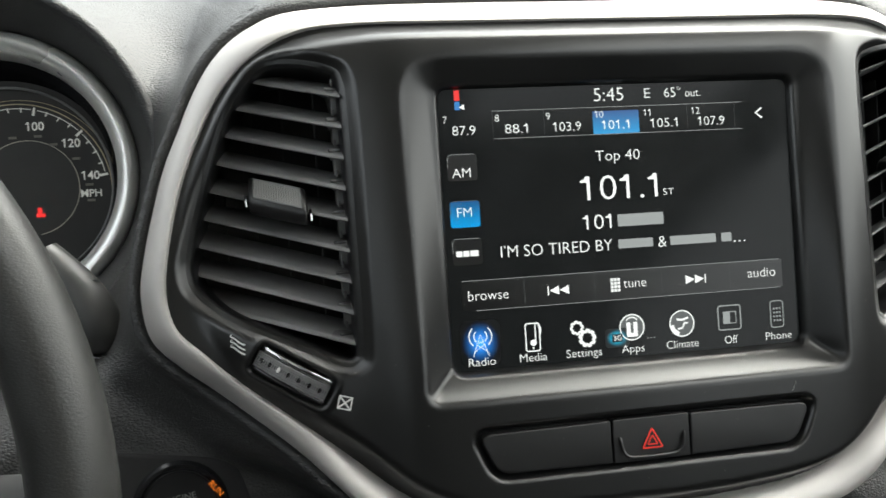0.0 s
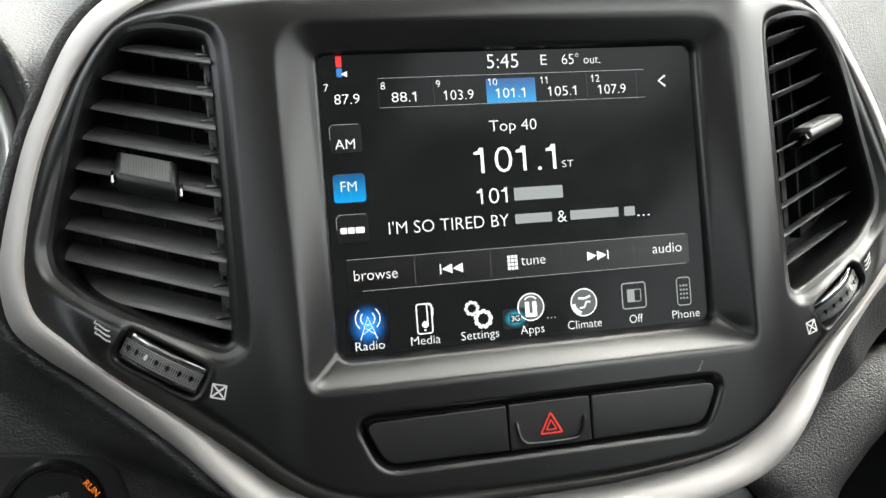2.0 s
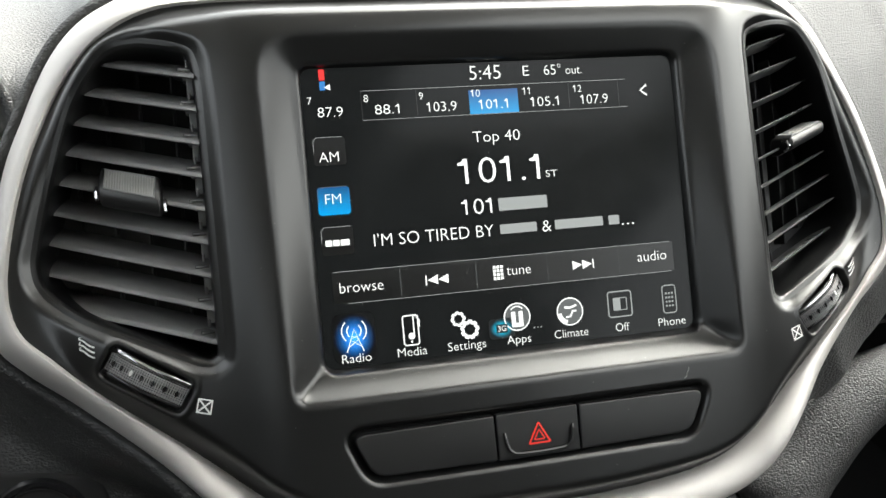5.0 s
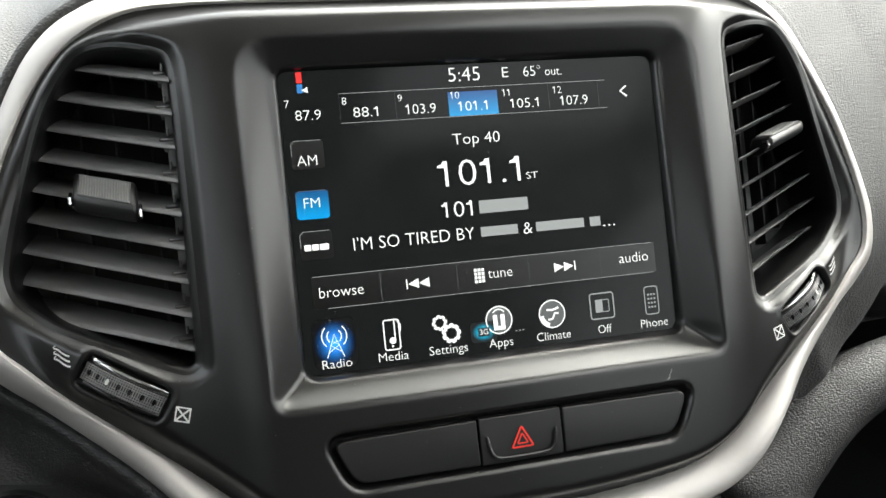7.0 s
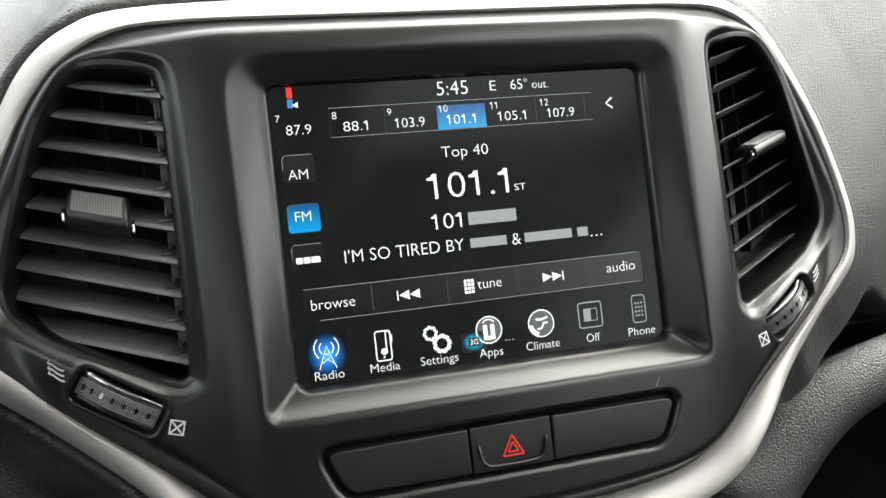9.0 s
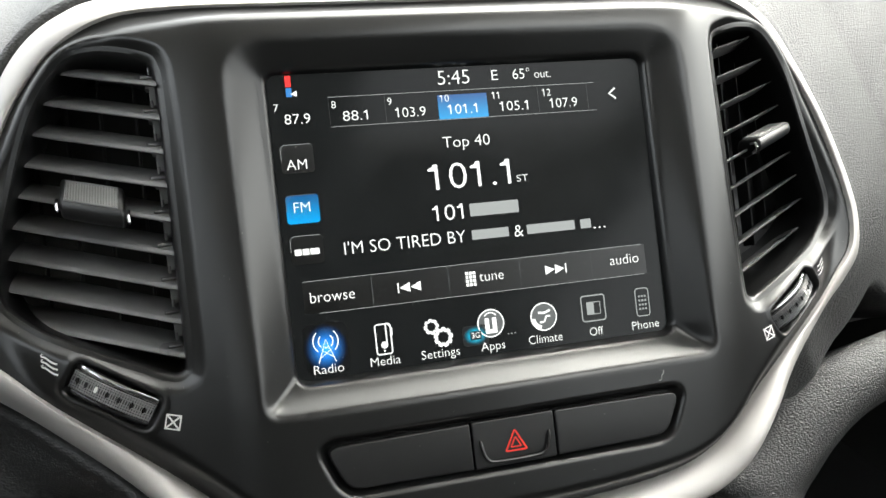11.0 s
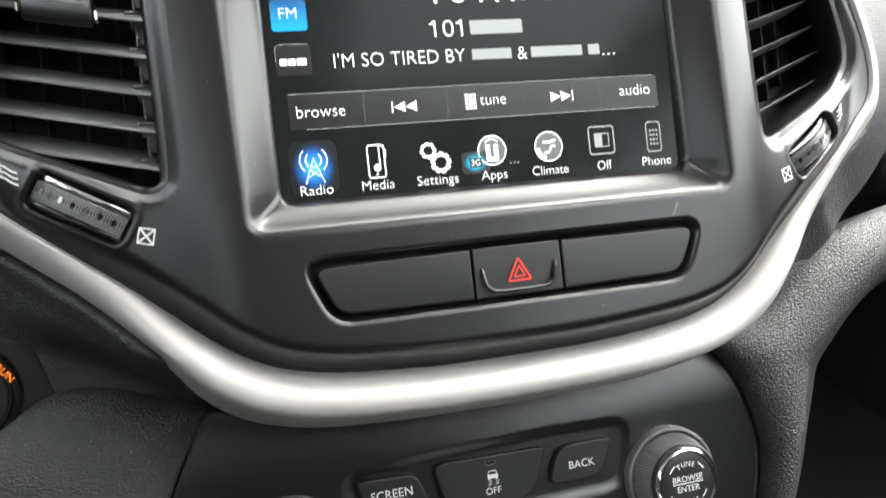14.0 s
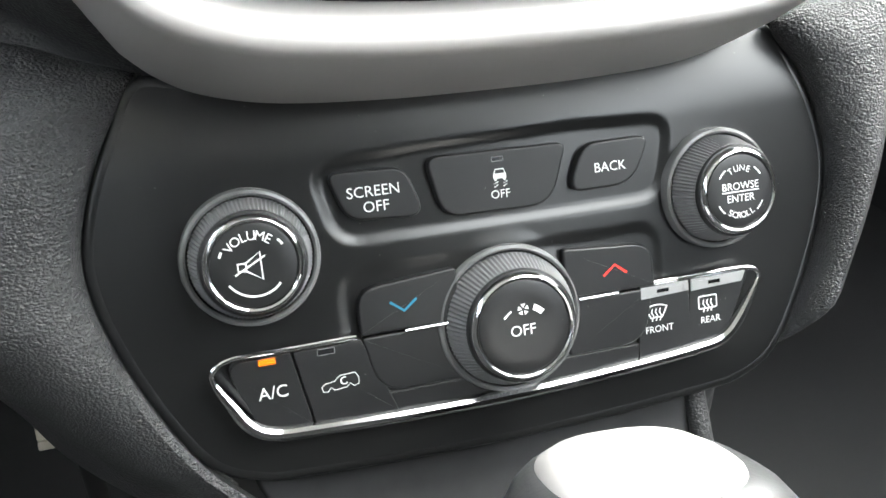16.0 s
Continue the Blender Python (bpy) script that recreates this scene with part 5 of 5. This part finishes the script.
part("silver_line", tube([(-249.5 + 11.5 * math.sin(a), 77.5 + 3 * abs(a), -51 + 9.5 * (1 - math.cos(a))) for a in np.linspace(-0.5, 1.25, 14)], 0.5, 6), CHROME_DARK, stalk)

start = thing("start_button", (-207, 60, -125), "black round engine start button with orange lettering", "start button")
part("bezel", lathe([(23, 66), (23, 58), (21.5, 56), (19.5, 56), (18.5, 59)], -213, -125, 48), GLOSS, start)
cap = part("push_cap", lathe([(18, 62), (18, 57.5), (17, 56.6), (8, 57)], -213, -125, 48), BUTTON, start)
part("lettering", join(*[letters(w, 4.4, -213, 56.3, z + 1, "CENTER", turn=8) for w, z in (("ENGINE", -122.4), ("START", -127.0), ("STOP", -131.6))]), material("dim_grey_print", (0.3, 0.3, 0.29), 0.5), cap)
part("run_text", letters("RUN", 4.2, -196.8, 55.2, -117.6, "CENTER", turn=-52), LIT_ORANGE, start, "orange lit lettering")
part("start_plate", plate(round_poly([(-262, -92), (-186, -104), (-172, -150), (-250, -176)], 14), 58.5, 70, 2), SHELL, start)

# ---- shifter and console ----
shifter = thing("gear_shifter", (8, -40, -330), "black gear shifter with bright silver top cap", "gear shifter")
KX, KY = 6.0, -38.0


def oval(z, rx, ry, p=2.6, dx=0.0, dy=0.0, tilt=0.0, n=40):
    out = []
    for a in np.linspace(0, 2 * math.pi, n, endpoint=False):
        ca, sa = math.cos(a), math.sin(a)
        x = rx * math.copysign(abs(ca) ** (2 / p), ca)
        y = ry * math.copysign(abs(sa) ** (2 / p), sa)
        out.append((KX + dx + x, KY + dy + y, z + tilt * x))
    return out


T = -0.06
part("grip", loft([oval(-345, 20, 18), oval(-325, 30, 24), oval(-308, 40, 31, dx=2), oval(-296, 43.5, 34, dx=3, tilt=T), oval(-284, 43, 34, dx=3, tilt=T), oval(-278, 39, 31, dx=2, tilt=T), oval(-274, 34, 28, dx=1, tilt=T), oval(-272.5, 30, 25.5, tilt=T)], cap_first=True, cap_last=True), worn(material("smooth_shifter_leather", (0.04, 0.04, 0.041), 0.4), 0.9, 0.25, 30, 0.2, 0.08, "leather"), shifter, "smooth black grip")
part("top_cap", loft([oval(-274.5, 30.5, 26, tilt=T), oval(-271.5, 29.5, 25, tilt=T), oval(-267.8, 24, 20, dx=-1, tilt=T), oval(-265.8, 15, 12, dx=-2, tilt=T), oval(-265.2, 6, 4, dx=-2, tilt=T)], cap_last=True), SILVER, shifter, "bright satin silver cap")
part("shaft", tube([(KX, KY, -340), (KX, KY + 10, -395)], 9, 14), CHROME_DARK, shifter)
part("boot", loft([[(KX + r * math.cos(a), KY + 10 + r * 0.8 * math.sin(a), z) for a in np.linspace(0, 2 * math.pi, 28, endpoint=False)] for r, z in ((14, -366), (24, -376), (34, -386), (48, -398))]), LEATHER, shifter)

console = thing("centre_console", (0, 0, -400), "dark plastic centre console below the climate panel", "console", kind="structure")
part("tray_back", plate(round_poly([(-104, -286), (-80, -345), (80, -345), (98, -286)], 8), 58, 70, 2), CAVITY, console)
part("tray_floor", join(beam((0, 60, -338), (0, -160, -425), 190, 12, 4)), SHELL, console)
part("tray_lip", tube([(-96, 34, -322), (-40, 26, -329), (30, 26, -329), (84, 34, -322)], 4.5, 10), BLACK, console)
part("side_post", tube([(83, 60, -280), (84, 58, -296), (85.5, 55, -320), (86.5, 50, -355)], 4.8, 12, flat=0.8), SKIN, console, "grained upright console edge")
# ---- pedal, deep in the footwell ----
pedal = thing("foot_pedal", (-216, 420, -345), "pale metal foot pedal with dark rubber grooves", "pedal")
part("backing", plate(box2(-246, -391, -188, -300, 5), 424, 430, 1.0), RUBBER, pedal, "dark rubber backing")
PALE_METAL = worn(material("pale_brushed_metal", (0.62, 0.57, 0.47), 0.45, 0.2), 0.4, 0.05, 20, 0.1, 0.05)
part("lower_bar", plate(box2(-245.5, -390.5, -188.5, -383.5, 2), 420, 425, 0.6), PALE_METAL, pedal)
for k in range(6):
    x0 = -245.5 + 9.7 * k
    part("tread_bar", plate(box2(x0, -383, x0 + 6.4, -301, 1.5), 420, 425, 0.6), PALE_METAL, pedal)
part("arm", tube([(-217, 431, -345), (-217, 434, -392), (-217, 490, -508)], 8, 12), SHELL, pedal)

# a hair of lint on the sill below the screen
HAIR = spline([(69.1, -82.4), (70.3, -81.6), (70.5, -80.2), (71.6, -79.0), (71.4, -78.0)], 5)
solo("lint_hair", tube([(a, face_at(a, b) - 0.15, b) for a, b in HAIR], 0.13, 5), material("pale_lint", (0.4, 0.4, 0.38), 0.8), (70.7, -11.0, -80.2), "tiny pale hair of lint on black plastic", "lint")
# ---- cabin that closes the place ----
def slab(name, corners, holes, mat, label, thick=0.03):
    """A wall given in metres by four corners, with rectangular openings given in its own 0 to 1 measures."""
    a, b, c, d = (Vector(v) for v in corners)
    us = sorted({0.0, 1.0, *(h[0] for h in holes), *(h[2] for h in holes)})
    vs = sorted({0.0, 1.0, *(h[1] for h in holes), *(h[3] for h in holes)})
    nrm = (b - a).cross(d - a).normalized() * thick
    bm = bmesh.new()
    at = lambda u, v: a.lerp(b, u).lerp(d.lerp(c, u), v)
    for u0, u1 in zip(us, us[1:]):
        for v0, v1 in zip(vs, vs[1:]):
            um, vm = (u0 + u1) / 2, (v0 + v1) / 2
            if any(h[0] < um < h[2] and h[1] < vm < h[3] for h in holes):
                continue
            q = [at(u0, v0), at(u1, v0), at(u1, v1), at(u0, v1)]
            lo, hi = [bm.verts.new(p) for p in q], [bm.verts.new(p + nrm) for p in q]
            bm.faces.new(lo[::-1]), bm.faces.new(hi)
            for k in range(4):
                bm.faces.new((lo[k], lo[(k + 1) % 4], hi[(k + 1) % 4], hi[k]))
    bmesh.ops.recalc_face_normals(bm, faces=bm.faces)
    me = bpy.data.meshes.new(name)
    bm.to_mesh(me)
    bm.free()
    me.materials.append(mat)
    return tagged(new(name, me), label, name.split("_")[0], kind="structure")


slab("floor", [(-0.8, -2.2, 0), (0.8, -2.2, 0), (0.8, 1.0, 0), (-0.8, 1.0, 0)], [], SHELL, "dark carpeted cabin floor")
# unseen ceiling; its off-centre opening is added to let light fall from above
slab("ceiling", [(-0.8, -2.2, 1.28), (0.8, -2.2, 1.28), (0.8, 0.15, 1.28), (-0.8, 0.15, 1.28)], [(0.6, 0.5, 0.93, 0.85)], HEADLINER, "light grey cloth headliner with an added opening for top light")
SIDE_WINDOWS = [(0.04, 0.66, 0.455, 0.97), (0.48, 0.62, 0.97, 0.97)]
# unseen left side; sills raised to keep light off the lower left dash
slab("wall_left", [(-0.8, -2.2, 0), (-0.8, 1.0, 0), (-0.8, 1.0, 1.28), (-0.8, -2.2, 1.28)], [(0.06, 0.82, 0.44, 0.97), (0.48, 0.65, 0.97, 0.97)], UPHOLSTERY, "grey door trim with side windows")
slab("wall_right", [(0.8, -2.2, 0), (0.8, 1.0, 0), (0.8, 1.0, 1.28), (0.8, -2.2, 1.28)], SIDE_WINDOWS, UPHOLSTERY, "grey door trim with side windows")
slab("wall_rear", [(-0.8, -2.2, 0), (0.8, -2.2, 0), (0.8, -2.2, 1.28), (-0.8, -2.2, 1.28)], [], UPHOLSTERY, "grey rear of the cabin")
slab("wall_front", [(-0.8, 1.0, 0), (0.8, 1.0, 0), (0.8, 1.0, 0.85), (-0.8, 1.0, 0.85)], [], SHELL, "dark bulkhead below the windscreen")
slab("dash_shelf", [(-0.8, 0.3, 0.68), (0.8, 0.3, 0.68), (0.8, 1.0, 0.72), (-0.8, 1.0, 0.72)], [], SHELL, "dark shelf between dashboard and windscreen", 0.02)
# unseen pale ground below the sills, added to bounce skylight up to the ceiling
BOUNCE_GROUND = worn(material("pale_bounce_ground", (0.36, 0.35, 0.33), 0.9), 6.0, 0.3, 900, 0.15, 0.05)
slab("ground", [(-400, -400, -0.42), (400, -400, -0.42), (400, 400, -0.42), (-400, 400, -0.42)], [], BOUNCE_GROUND, "unseen pale ground outside the car, added to bounce light", 0.05)
